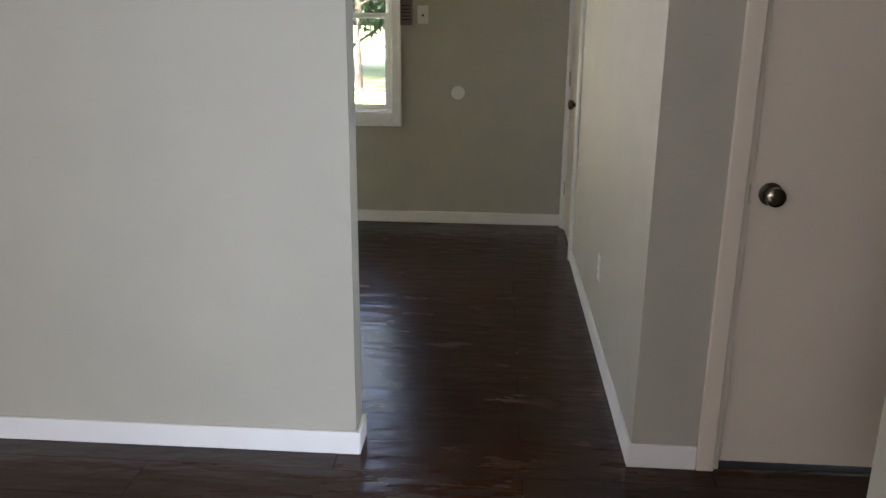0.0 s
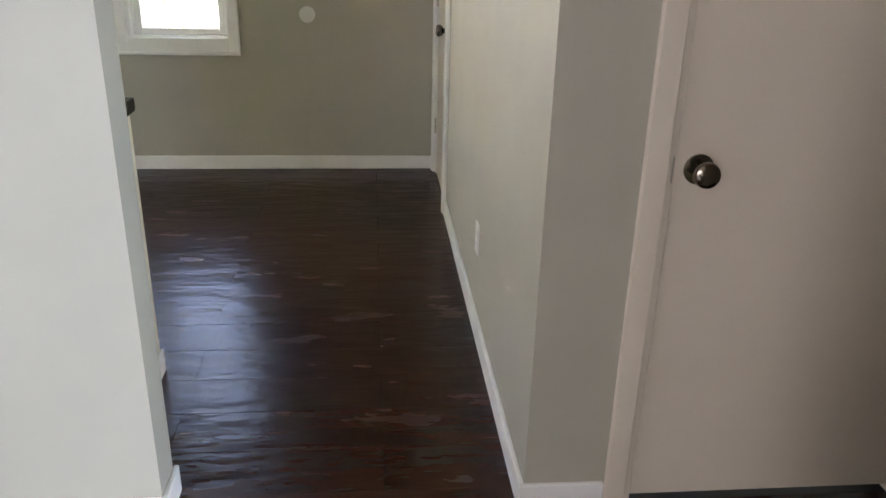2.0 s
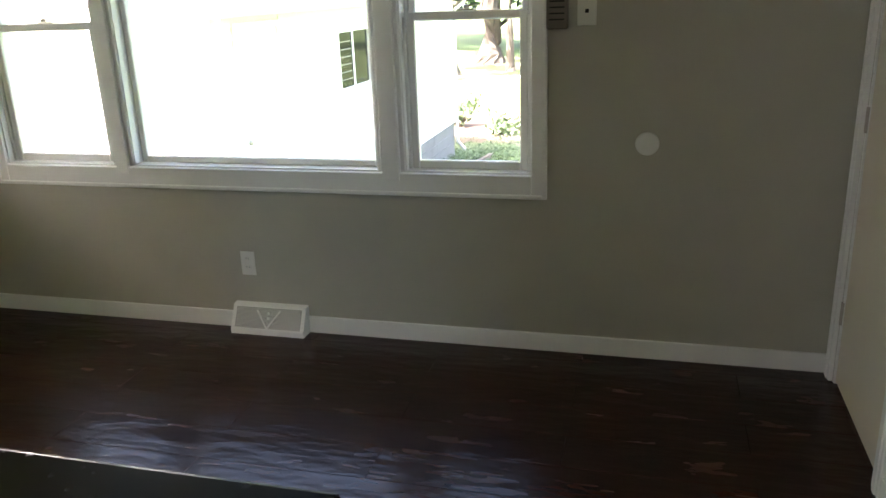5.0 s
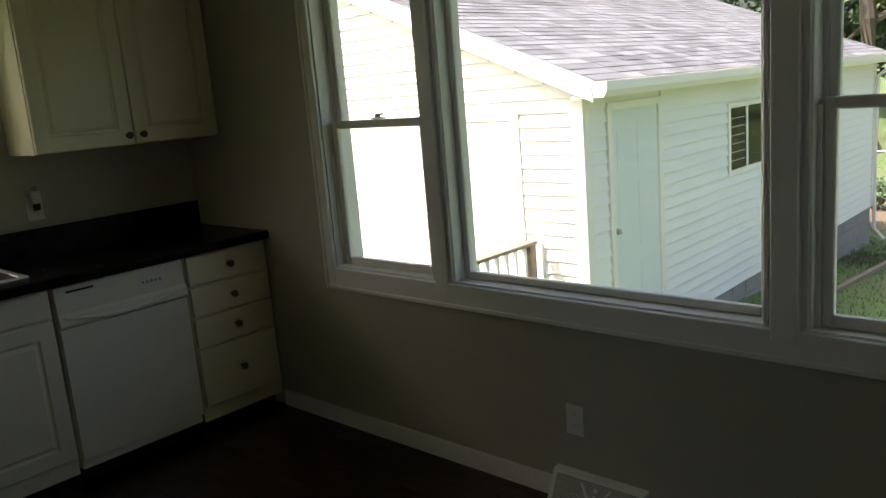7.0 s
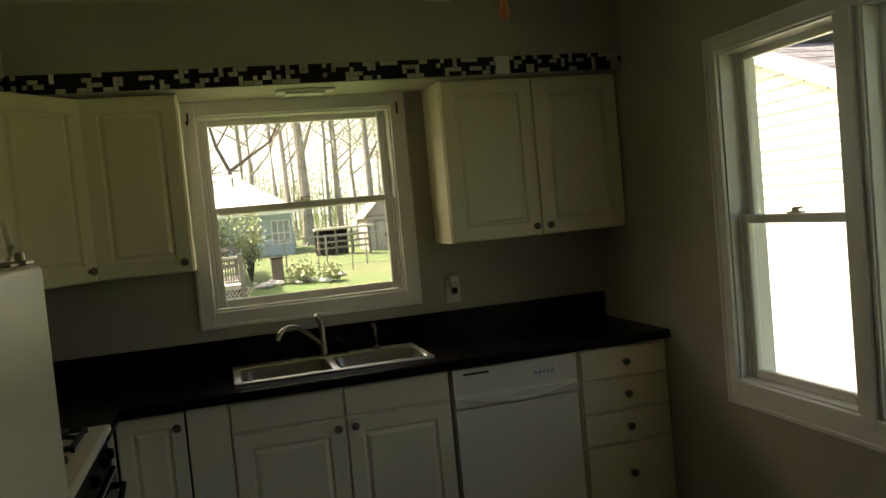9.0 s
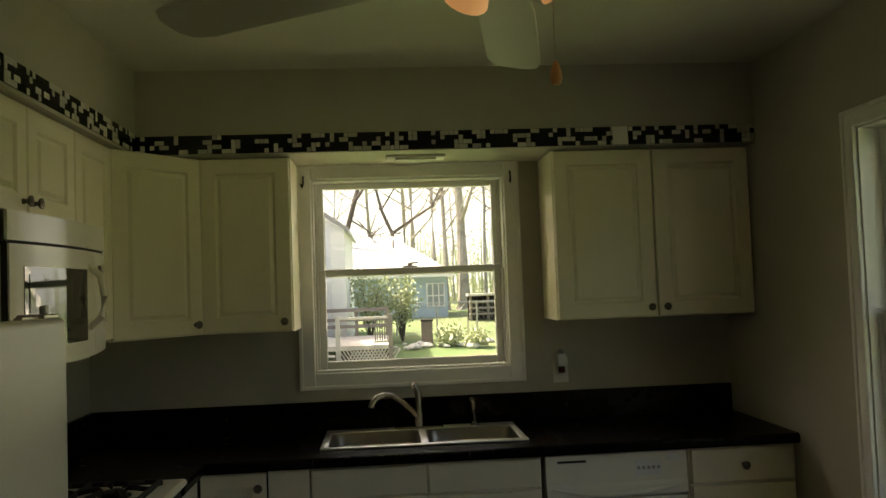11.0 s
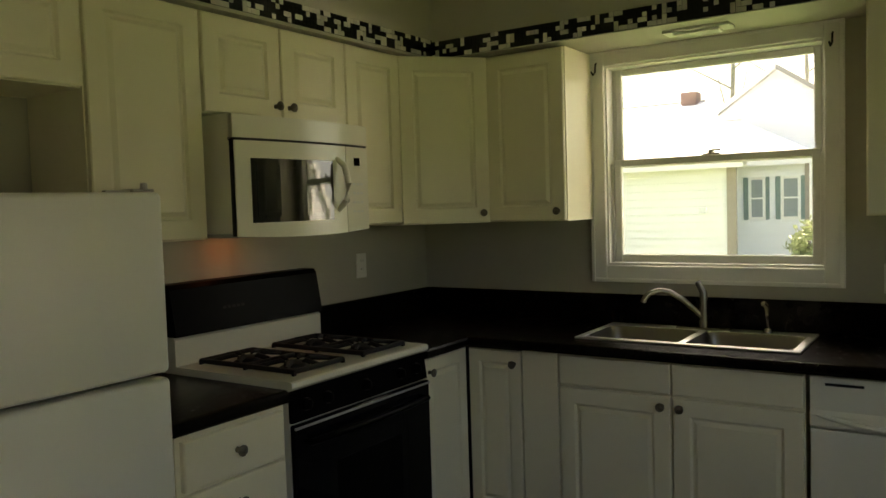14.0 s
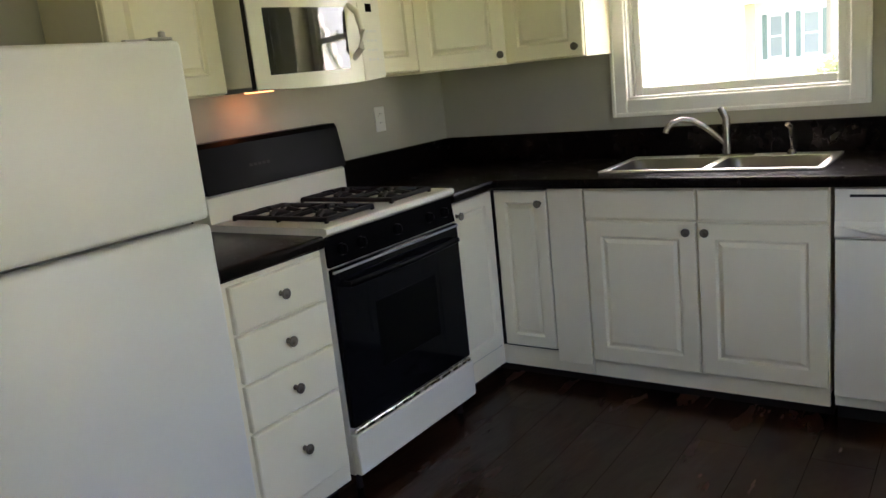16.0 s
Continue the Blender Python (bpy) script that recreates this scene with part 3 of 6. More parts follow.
def carcass(parent, w, d, z0, z1, toe=False):
    t = 0.016
    part("side_panel", B(0, t, 0, d, z0, z1), M_CAB, parent)
    part("side_panel", B(w - t, w, 0, d, z0, z1), M_CAB, parent)
    part("bottom_panel", B(t, w - t, 0, d, z0, z0 + t), M_CAB, parent)
    part("top_panel", B(t, w - t, 0, d, z1 - t, z1), M_CAB, parent)
    part("back_panel", B(t, w - t, d - 0.006, d, z0 + t, z1 - t), M_CABIN, parent)
    part("face_frame", B(t, w - t, 0.001, 0.02, z0 + t, z1 - t), M_CAB, parent)
    if toe:
        # Near-black colour paints the shade of the toe recess.
        part("toe_kick", B(0, w, 0.075, d, 0, z0 - 0.001), M_DARK, parent, "recessed toe kick, coloured dark for the shade")
        part("bottom_rail", B(0, w, 0.002, 0.018, 0.064, z0 - 0.001), M_CAB, parent)


G = 0.004
UPD = 0.295
XF, YF = XS + UPD, YST + UPD
S_M = lambda y: pose(XF, y, 0, 0, 0, 90)
T_M = lambda x: pose(x, YF, 0, 0, 0, 180)
ZU0, ZU1 = 1.388, SOF - 0.004


def upper(name, m, w, doors, z0, z1, label):
    """doors: rows of (x0, x1, knob side: -1, 0 or 1)."""
    t = thing(name, m, label, "cabinet", "wall cabinets")
    carcass(t, w, UPD - 0.004, z0, z1)
    for x0, x1, side in doors:
        d = panel_door(t, x0 + G, x1 - G, z0 + G, z1 - G)
        if side:
            knob(d, (x1 - 0.035) if side > 0 else (x0 + 0.035), z0 + 0.045)
    return t


LAB = "ivory wall cabinet with raised-panel door"
upper("wall_cabinet", S_M(4.925), YW - 0.004 - 4.925, [(0, 0.448, 1), (0.448, 0.891, -1)], ZU0, ZU1, "ivory two-door wall cabinet beside the sink window")
upper("wall_cabinet", S_M(3.402), 0.384, [(0, 0.384, 1)], ZU0, ZU1, LAB + " beside the sink window")
upper("wall_cabinet", T_M(-3.17), 0.36, [(0, 0.36, 0)], ZU0 + 0.01, ZU1, "narrow ivory wall cabinet beside the microwave")
upper("wall_cabinet", T_M(-2.455), 0.715, [(0, 0.357, 1), (0.357, 0.715, -1)], 1.80, ZU1, "short two-door ivory cabinet above the microwave")
upper("wall_cabinet", T_M(-2.04), 0.41, [(0, 0.41, 0)], ZU0 - 0.005, ZU1, "tall single-door ivory cabinet beside the refrigerator")
upper("wall_cabinet", T_M(-1.13), 0.905, [(0, 0.452, 1), (0.452, 0.905, -1)], 1.835, ZU1, "short ivory cabinet above the refrigerator")
upper("wall_cabinet", T_M(-0.50), 0.625, [(0, 0.312, 1), (0.312, 0.625, -1)], ZU0, ZU1, "ivory wall cabinet near the doorway")
# diagonal corner cabinet
P0, P1 = Vector((-3.532, YF, 0)), Vector((XF, 3.400, 0))
ANG = math.degrees(math.atan2(P1.y - P0.y, P1.x - P0.x))
CM = pose(P0.x, P0.y, 0, 0, 0, ANG)
c = thing("corner_wall_cabinet", CM, "ivory diagonal corner wall cabinet with raised-panel door", "cabinet", "wall cabinets")
bm = bmesh.new()
prism(bm, [(XS + 0.003, YST + 0.003), (-3.532, YST + 0.003), (-3.532, YF - 0.002), (XF - 0.002, 3.400), (XS + 0.003, 3.400)], ZU0, ZU1, "z")
bmesh.ops.transform(bm, matrix=CM.inverted(), verts=bm.verts)
part("body", bm, M_CAB, c)
d = panel_door(c, 0.006, (P1 - P0).length - 0.006, ZU0 + G, ZU1 - G)
knob(d, (P1 - P0).length - 0.045, ZU0 + 0.045)

# base cabinets
XB, YB = -3.57, 3.46
BM = lambda y: pose(XB, y, 0, 0, 0, 90)
TBM = lambda x: pose(x, YB, 0, 0, 0, 180)
DEP = XB - XS - 0.004
ZB0, ZB1 = 0.108, 0.872


def base(name, m, w, d, fronts, label):
    """fronts: rows of (x0, x1, z0, z1, raised, knob x or None, knob z)."""
    t = thing(name, m, label, "cabinet", "base cabinets")
    carcass(t, w, d, ZB0, ZB1, True)
    for x0, x1, z0, z1, raised, kx, kz in fronts:
        f = panel_door(t, x0 + G, x1 - G, z0 + G, z1 - G, raised=raised, name="door" if raised else "drawer_front")
        if kx is not None:
            knob(f, kx, kz)
    return t


base("sink_cabinet", BM(3.865), 0.905, DEP, [(0, 0.452, 0.745, 0.868, False, None, 0), (0.452, 0.905, 0.745, 0.868, False, None, 0), (0, 0.452, 0.135, 0.742, True, 0.417, 0.705), (0.452, 0.905, 0.135, 0.742, True, 0.487, 0.705)], "ivory sink cabinet with two doors and false drawer fronts")
base("drawer_cabinet", BM(5.372), YW - 0.004 - 5.372, DEP, [(0.003, 0.44, 0.725, 0.868, False, 0.222, 0.797), (0.003, 0.44, 0.577, 0.722, False, 0.222, 0.650), (0.003, 0.44, 0.428, 0.574, False, 0.222, 0.501), (0.003, 0.44, 0.135, 0.425, False, 0.222, 0.285)], "ivory four-drawer cabinet beside the dishwasher")
base("drawer_cabinet", TBM(-2.035), 0.405, YB - YST - 0.004, [(0.012, 0.393, 0.715, 0.862, False, 0.2, 0.79), (0.012, 0.393, 0.565, 0.712, False, 0.2, 0.64), (0.012, 0.393, 0.412, 0.562, False, 0.2, 0.488), (0.012, 0.393, 0.135, 0.409, False, 0.2, 0.285)], "ivory four-drawer cabinet beside the stove")
base("end_cabinet", TBM(-0.365), 0.70, YB - YST - 0.03, [(0, 0.35, 0.135, 0.868, True, 0.31, 0.8), (0.35, 0.70, 0.135, 0.868, True, 0.39, 0.8)], "ivory base cabinet at the free end of the counter")
part("end_panel", B(-0.014, -0.0005, 0.0, YB - YST - 0.034, 0.0, ZB1 - 0.002), M_CAB, bpy.data.objects["end_cabinet"])
part("end_skirting", B(-0.027, -0.0145, 0.0, YB - YST - 0.034, 0.0, 0.082, 0.003), M_TRIM, bpy.data.objects["end_cabinet"], "white skirting")
# corner cabinet with its folding door
c = thing("corner_base_cabinet", pose(0, 0, 0), "ivory corner base cabinet with folding raised-panel doors", "cabinet", "base cabinets")
bm = bmesh.new()
prism(bm, [(XS + 0.003, YST + 0.003), (-3.208, YST + 0.003), (-3.208, 3.42), (XB + 0.0, 3.42), (XB + 0.0, 3.861), (XS + 0.003, 3.861)], ZB0, ZB1, "z")
part("body", bm, M_CAB, c)
bm = bmesh.new()
prism(bm, [(XS + 0.003, YST + 0.003), (-3.208, YST + 0.003), (-3.208, 3.345), (XB - 0.075, 3.345), (XB - 0.075, 3.861), (XS + 0.003, 3.861)], 0.0, ZB0 - 0.001, "z")
# Toe board coloured dark to stand for shade in the recess.
part("toe_kick", bm, M_DARK, c, "recessed toe kick, coloured dark for the shade")
part("bottom_rail", prism(bmesh.new(), [(-3.208, 3.418), (-3.208, 3.402), (XB - 0.018, 3.402), (XB - 0.018, 3.861), (XB - 0.002, 3.861), (XB - 0.002, 3.418)], 0.064, ZB0 - 0.001, "z"), M_CAB, c)
d = panel_door(c, 3.447, 3.695, 0.165, 0.862, frame=0.05)
d.data.transform(pose(XB, 0, 0, 0, 0, 90))
k = knob(d, 3.667, 0.81)
k.data.transform(pose(XB, 0, 0, 0, 0, 90))
d = panel_door(c, 0.0, 0.328, 0.165, 0.862, frame=0.05)
d.data.transform(pose(-3.214, 3.42, 0, 0, 0, 180))
k = knob(d, 0.05, 0.81)
k.data.transform(pose(-3.214, 3.42, 0, 0, 0, 180))
# Dark plates behind the folding doors paint the shade in their gaps.
bm = B(3.4215, 3.695 + 0.008, -0.0015, 0.0, 0.155, 0.870)
bmesh.ops.transform(bm, matrix=pose(XB, 0, 0, 0, 0, 90), verts=bm.verts)
part("door_gap_shade", bm, M_DARK, c)
bm = B(-0.004, 0.335, -0.0015, 0.0, 0.155, 0.870)
bmesh.ops.transform(bm, matrix=pose(-3.214, 3.42, 0, 0, 0, 180), verts=bm.verts)
part("door_gap_shade", bm, M_DARK, c)
bm = B(3.7035, 3.861, -0.019, 0.0, 0.112, 0.87, 0.002)
bmesh.ops.transform(bm, matrix=pose(XB, 0, 0, 0, 0, 90), verts=bm.verts)
part("filler_panel", bm, M_CAB, c)

# worktops: front edge rounded, backsplash behind
ZC0, ZC1 = 0.876, 0.916
SINK = (-4.065, -3.645, 3.895, 4.742)


ct = thing("worktop", pose(0, 0, 0), "dark speckled laminate worktop with backsplash", "worktop")
XC = -3.515


def nosed(back, front):
    s9 = 1 if front > back else -1
    return [(back, ZC0), (front - 0.006 * s9, ZC0), (front, ZC0 + 0.008), (front, ZC1 - 0.012), (front - 0.004 * s9, ZC1 - 0.003), (front - 0.012 * s9, ZC1), (back, ZC1)]


for y0, y1 in ((3.39, SINK[2] + 0.012), (SINK[3] - 0.012, YW - 0.003)):
    part("top_section", prism(bmesh.new(), nosed(XS + 0.02, XC), y0, y1, "y"), M_COUNTER, ct)
part("top_section", B(XS + 0.02, SINK[0] + 0.012, SINK[2] + 0.012, SINK[3] - 0.012, ZC0, ZC1), M_COUNTER, ct)
part("top_section", prism(bmesh.new(), nosed(SINK[1] - 0.012, XC), SINK[2] + 0.012, SINK[3] - 0.012, "y"), M_COUNTER, ct)
YC = 3.475
part("top_section", prism(bmesh.new(), nosed(YST + 0.02, YC), -3.208, XC - 0.001, "x"), M_COUNTER, ct)
part("top_section", prism(bmesh.new(), [(XS + 0.02, YST + 0.02), (XC - 0.001, YST + 0.02), (XC - 0.001, 3.39), (XS + 0.02, 3.39)], ZC0, ZC1, "z"), M_COUNTER, ct)
part("backsplash", B(XS + 0.001, XS + 0.02, YST + 0.02, YW - 0.003, ZC0, 1.045, 0.006, 2), M_COUNTER, ct)
part("backsplash", B(XS + 0.001, -3.208, YST + 0.001, YST + 0.02, ZC0, 1.045, 0.006, 2), M_COUNTER, ct)
for nm, x0, x1, yc, lab in (("worktop", -2.447, -2.025, YC + 0.005, "short dark laminate worktop beside the stove"), ("worktop", -1.085, -0.335, YC - 0.008, "dark laminate worktop with a squared free end")):
    c = thing(nm, pose(0, 0, 0), lab, "worktop")
    bm = bmesh.new()
    prism(bm, [(YST + 0.02, ZC0), (yc - 0.006, ZC0), (yc, ZC0 + 0.008), (yc, ZC1 - 0.012), (yc - 0.004, ZC1 - 0.003), (yc - 0.012, ZC1), (YST + 0.02, ZC1)], x0, x1, "x")
    part("top", bm, M_COUNTER, c)
    part("backsplash", B(x0, x1, YST + 0.001, YST + 0.02, ZC0, 1.045, 0.006, 2), M_COUNTER, c)

# sink
s = thing("sink", pose(0, 0, 0), "stainless steel double-bowl drop-in sink", "sink")
x0, x1, y0, y1 = SINK
bm = bmesh.new()
mid = (y0 + y1) / 2
BOWLS = ((x0 + 0.085, x1 - 0.032, y0 + 0.032, mid - 0.016), (x0 + 0.085, x1 - 0.032, mid + 0.016, y1 - 0.032))
bx0, bx1 = BOWLS[0][0], BOWLS[0][1]
zr = ZC1 + 0.009
box(bm, x0, bx0, y0, y1, ZC1, zr, 0.0042, 3)
box(bm, bx1, x1, y0, y1, ZC1, zr, 0.0042, 3)
box(bm, bx0, bx1, y0, BOWLS[0][2], ZC1, zr, 0.0042, 3)
box(bm, bx0, bx1, BOWLS[0][3], BOWLS[1][2], ZC1, zr, 0.0042, 3)
box(bm, bx0, bx1, BOWLS[1][3], y1, ZC1, zr, 0.0042, 3)
part("rim", bm, M_SINK, s, smooth=True)
for a in BOWLS:
    bm = bmesh.new()
    rings = []
    for inset, z, rad in ((0.0, zr - 0.001, 0.05), (0.006, zr - 0.012, 0.05), (0.018, ZC1 - 0.15, 0.055), (0.045, ZC1 - 0.172, 0.06)):
        ring = []
        for cx, cy, st in ((a[1] - inset - rad, a[3] - inset - rad, 0), (a[0] + inset + rad, a[3] - inset - rad, 90), (a[0] + inset + rad, a[2] + inset + rad, 180), (a[1] - inset - rad, a[2] + inset + rad, 270)):
            for q in range(5):
                an = radians(st + q * 22.5)
                ring.append(bm.verts.new((cx + rad * math.cos(an), cy + rad * math.sin(an), z)))
        rings.append(ring)
    for ra, rb in zip(rings, rings[1:]):
        for q in range(len(ra)):
            bm.faces.new((ra[q], ra[(q + 1) % len(ra)], rb[(q + 1) % len(ra)], rb[q]))
    bm.faces.new(rings[-1])
    b = part("bowl", bm, M_BOWL, s, smooth=True)
    part("drain", lathe(bmesh.new(), [(0, 0.0), (0.04, 0.0), (0.042, 0.004), (0.03, 0.003), (0, 0.001)], pose((a[0] + a[1]) / 2, (a[2] + a[3]) / 2, ZC1 - 0.1715), 18), M_NICKEL, b, smooth=True)
f = thing("faucet", pose(x0 + 0.045, 4.31, zr), "brushed nickel arched kitchen faucet with side lever", "faucet")
part("base_plate", B(-0.028, 0.028, -0.11, 0.11, 0, 0.008, 0.004, 2), M_FAUCET, f)
part("column", lathe(bmesh.new(), [(0, 0.008), (0.022, 0.008), (0.02, 0.05), (0.017, 0.10), (0.016, 0.15), (0.012, 0.165), (0, 0.168)], n=16), M_FAUCET, f, smooth=True)
part("lever", tube(bmesh.new(), [(0, 0, 0.135), (0.0, -0.002, 0.155), (0.004, -0.012, 0.18), (0.008, -0.024, 0.198)], [0.013, 0.0145, 0.014, 0.011], 12), M_FAUCET, f, smooth=True)
part("spout", tube(bmesh.new(), [(0, 0, 0.045), (0.02, -0.035, 0.085), (0.045, -0.08, 0.13), (0.07, -0.12, 0.158), (0.095, -0.155, 0.165), (0.118, -0.188, 0.155), (0.128, -0.205, 0.135), (0.130, -0.210, 0.118)], [0.013, 0.012, 0.012, 0.012, 0.012, 0.0125, 0.013, 0.014], 12), M_FAUCET, f, smooth=True)
f = thing("side_sprayer", pose(x0 + 0.045, 4.56, zr), "slim brushed nickel side sprayer on the sink", "sprayer")
part("collar", lathe(bmesh.new(), [(0, 0), (0.018, 0), (0.016, 0.012), (0.01, 0.018), (0, 0.018)], n=14), M_FAUCET, f, smooth=True)
part("head", tube(bmesh.new(), [(0, 0, 0.016), (0, 0, 0.07), (0.004, -0.002, 0.105), (0.022, -0.012, 0.12)], [0.008, 0.009, 0.011, 0.010], 10), M_FAUCET, f, smooth=True)

# ---- appliances ----
d = thing("dishwasher", pose(XB, 4.782, 0, 0, 0, 90), "white built-in dishwasher with control panel", "dishwasher")
DWW = 0.578
part("tub", B(0.004, DWW - 0.004, 0.004, DEP - 0.05, 0.10, 0.868), M_WHITE, d)
part("front_panel", B(0.004, DWW - 0.004, -0.022, 0.003, 0.118, 0.690, 0.004, 2), M_WHITE, d)
bm = bmesh.new()
prism(bm, [(0.003, 0.695), (-0.022, 0.695), (-0.032, 0.705), (-0.030, 0.74), (-0.022, 0.755), (-0.022, 0.866), (0.003, 0.866)], 0.004, DWW - 0.004, "x")
cp = part("control_panel", bm, M_WHITE, d)
arc = [-1 + i / 8 for i in range(17)]
bm = tube(bmesh.new(), [(0.29 + q * 0.265, -0.030 - 0.012 * (1 - q * q), 0.712 + 0.028 * q * q) for q in arc], [0.005 + 0.006 * (1 - q * q) for q in arc], 8)
part("handle_grip", bm, M_WHITE, cp, smooth=True)
part("vent_slot", B(0.05, 0.165, -0.0232, -0.02, 0.838, 0.847), M_DARK, cp)
part("badge", lathe(bmesh.new(), [(0, 0), (0.026, 0), (0.024, 0.002), (0, 0.0025)], pose(0.515, -0.022, 0.842, 90, 0, 0) @ Matrix.Diagonal((1, 0.5, 1, 1)), 20), M_PLAST, cp, "pale oval badge")
part("button_label", B(0.36, 0.47, -0.0228, -0.021, 0.775, 0.84), M_LENS, cp, "pale control label")
for i in range(5):
    part("button", B(0.372 + i * 0.02, 0.384 + i * 0.02, -0.0242, -0.0225, 0.80, 0.812, 0.0005), M_GREYP, cp)
part("kick_plate", B(0.004, DWW - 0.004, 0.0, 0.045, 0.075, 0.114, 0.002), M_WHITE, d)
# Shade under the dishwasher is put into this board's dark colour.
part("toe_kick", B(0.004, DWW - 0.004, 0.06, 0.075, 0.003, 0.10), M_DARK, d, "recessed toe kick, coloured dark for the shade")

# gas stove
SW = 0.74
s = thing("gas_stove", pose(-2.458, 3.465, 0, 0, 0, 180), "white freestanding gas stove with black oven door", "stove")
part("body", B(0.003, SW - 0.003, 0.004, 0.60, 0.07, 0.905), M_WHITE, s)
bm = bmesh.new()
prism(bm, [(-0.012, 0.912), (-0.020, 0.92), (-0.018, 0.934), (-0.008, 0.938), (0.60, 0.938), (0.60, 0.906), (0.0, 0.906)], 0, SW, "x")
part("cooktop", bm, M_WHITE, s)
bm = bmesh.new()
prism(bm, [(0.003, 0.806), (-0.012, 0.806), (0.0, 0.905), (0.01, 0.905)], 0.004, SW - 0.004, "x")
cpan = part("control_panel", bm, M_BLACK, s, "black sloping knob panel")
for kx in (0.07, 0.17, 0.37, 0.57, 0.67):
    bm = lathe(bmesh.new(), [(0, 0), (0.021, 0), (0.019, 0.014), (0.012, 0.018), (0, 0.018)], pose(kx, -0.007, 0.855, 83, 0, 0), 16)
    box(bm, kx - 0.004, kx + 0.004, -0.03, -0.02, 0.84, 0.872, 0.001)
    part("burner_knob", bm, M_BLACK, cpan, smooth=True)
od = part("oven_door", B(0.004, SW - 0.004, -0.022, 0.003, 0.245, 0.80, 0.006, 2), M_BGLASS, s, "black glass oven door")
part("door_trim", B(0.004, SW - 0.004, -0.024, -0.018, 0.786, 0.794), M_GREYP, od)
bm = bmesh.new()
pts = [(0.05 + 0.64 * i / 12, -0.045 - 0.014 * math.sin(math.pi * i / 12), 0.742) for i in range(13)]
tube(bm, [(0.05, -0.02, 0.742)] + pts + [(0.69, -0.02, 0.742)], 0.011, 10)
part("door_handle", bm, M_BLACK, od, "curved black oven handle", True)
part("oven_window", B(0.19, 0.55, -0.0235, -0.02, 0.40, 0.64, 0.001), M_BLACK, od)
bd = part("broiler_drawer", B(0.0, SW, -0.03, 0.003, 0.075, 0.222, 0.006, 2), M_WHITE, s)
part("drawer_lip", B(0.01, SW - 0.01, -0.026, -0.008, 0.224, 0.24, 0.003), M_STEEL, bd, "bright metal lip")
for fx in (0.03, SW - 0.06):
    for fy in (0.03, 0.55):
        part("leg", lathe(bmesh.new(), [(0, 0), (0.015, 0), (0.012, 0.01), (0.010, 0.072), (0, 0.072)], pose(fx + 0.015, fy, 0), 10), M_DARK, s)
bm = bmesh.new()
prism(bm, [(0.535, 0.938), (0.535, 1.03), (0.55, 1.04), (0.625, 1.04), (0.625, 0.938)], 0.0, SW, "x")
bg = part("backguard_base", bm, M_WHITE, s)
bm = bmesh.new()
prism(bm, [(0.522, 1.041), (0.55, 1.205), (0.562, 1.222), (0.628, 1.222), (0.628, 1.041)], -0.002, SW + 0.002, "x")
bgp = part("backguard", bm, M_BLACK, s, "black sloping backguard")
bm = B(0.18, 0.56, 0.0, 0.002, 0, 0.11)
bmesh.ops.transform(bm, matrix=pose(0, 0.528, 1.066, -9.7, 0, 0), verts=bm.verts)
part("clock_glass", bm, M_BLACK, bgp)
for i in range(5):
    bm = B(0.22 + i * 0.022, 0.236 + i * 0.022, -0.002, 0.0, 0.05, 0.06)
    bmesh.ops.transform(bm, matrix=pose(0, 0.528, 1.066, -9.7, 0, 0), verts=bm.verts)
    part("button", bm, M_DARK, bgp)


def grate(cx):
    """A cast grate over two burners, with six pointed fingers a burner."""
    bm = bmesh.new()
    z = 0.952
    x0, x1, y0, y1 = cx - 0.125, cx + 0.125, 0.04, 0.50
    for a in ((x0, x1, y0, y0 + 0.015), (x0, x1, y1 - 0.015, y1), (x0, x0 + 0.015, y0, y1), (x1 - 0.015, x1, y0, y1), (x0, x1, 0.262, 0.278)):
        box(bm, a[0], a[1], a[2], a[3], z - 0.009, z + 0.007, 0.003)
    for cy in (0.155, 0.385):
        for k in range(6):
            an = radians(60 * k + 30)
            d2 = Vector((math.cos(an), math.sin(an), 0))
            o = Vector((cx, cy, z))
            reach = 0.118 if abs(d2.x) > 0.5 else 0.108
            tube(bm, [o + d2 * 0.035 + Vector((0, 0, 0.006)), o + d2 * 0.05 + Vector((0, 0, 0.012)), o + d2 * reach + Vector((0, 0, 0.002))], [0.004, 0.009, 0.008], 6)
    for a in (x0, x1 - 0.011):
        for b in (y0, y1 - 0.011, 0.265):
            box(bm, a, a + 0.011, b, b + 0.011, 0.936, z)
    return bm


for cx in (0.195, 0.545):
    g = part("grate", grate(cx), M_IRON, s, "black cast-iron grate")
    for cy in (0.155, 0.385):
        part("burner", lathe(bmesh.new(), [(0, 0.936), (0.055, 0.936), (0.05, 0.9405), (0.04, 0.9405), (0.038, 0.952), (0.03, 0.957), (0, 0.957)], pose(cx, cy, 0), 18), M_IRON, s, smooth=True)

# microwave over the stove
MW0, MW1 = 1.378, 1.795
m = thing("microwave", pose(-2.492, 3.225, 0, 0, 0, 180), "white over-range microwave with dark window", "microwave")
MWW = 0.69
part("body", B(0.0, MWW, 0.0, 0.39, MW0 + 0.02, MW1, 0.003), M_WHITE, m)


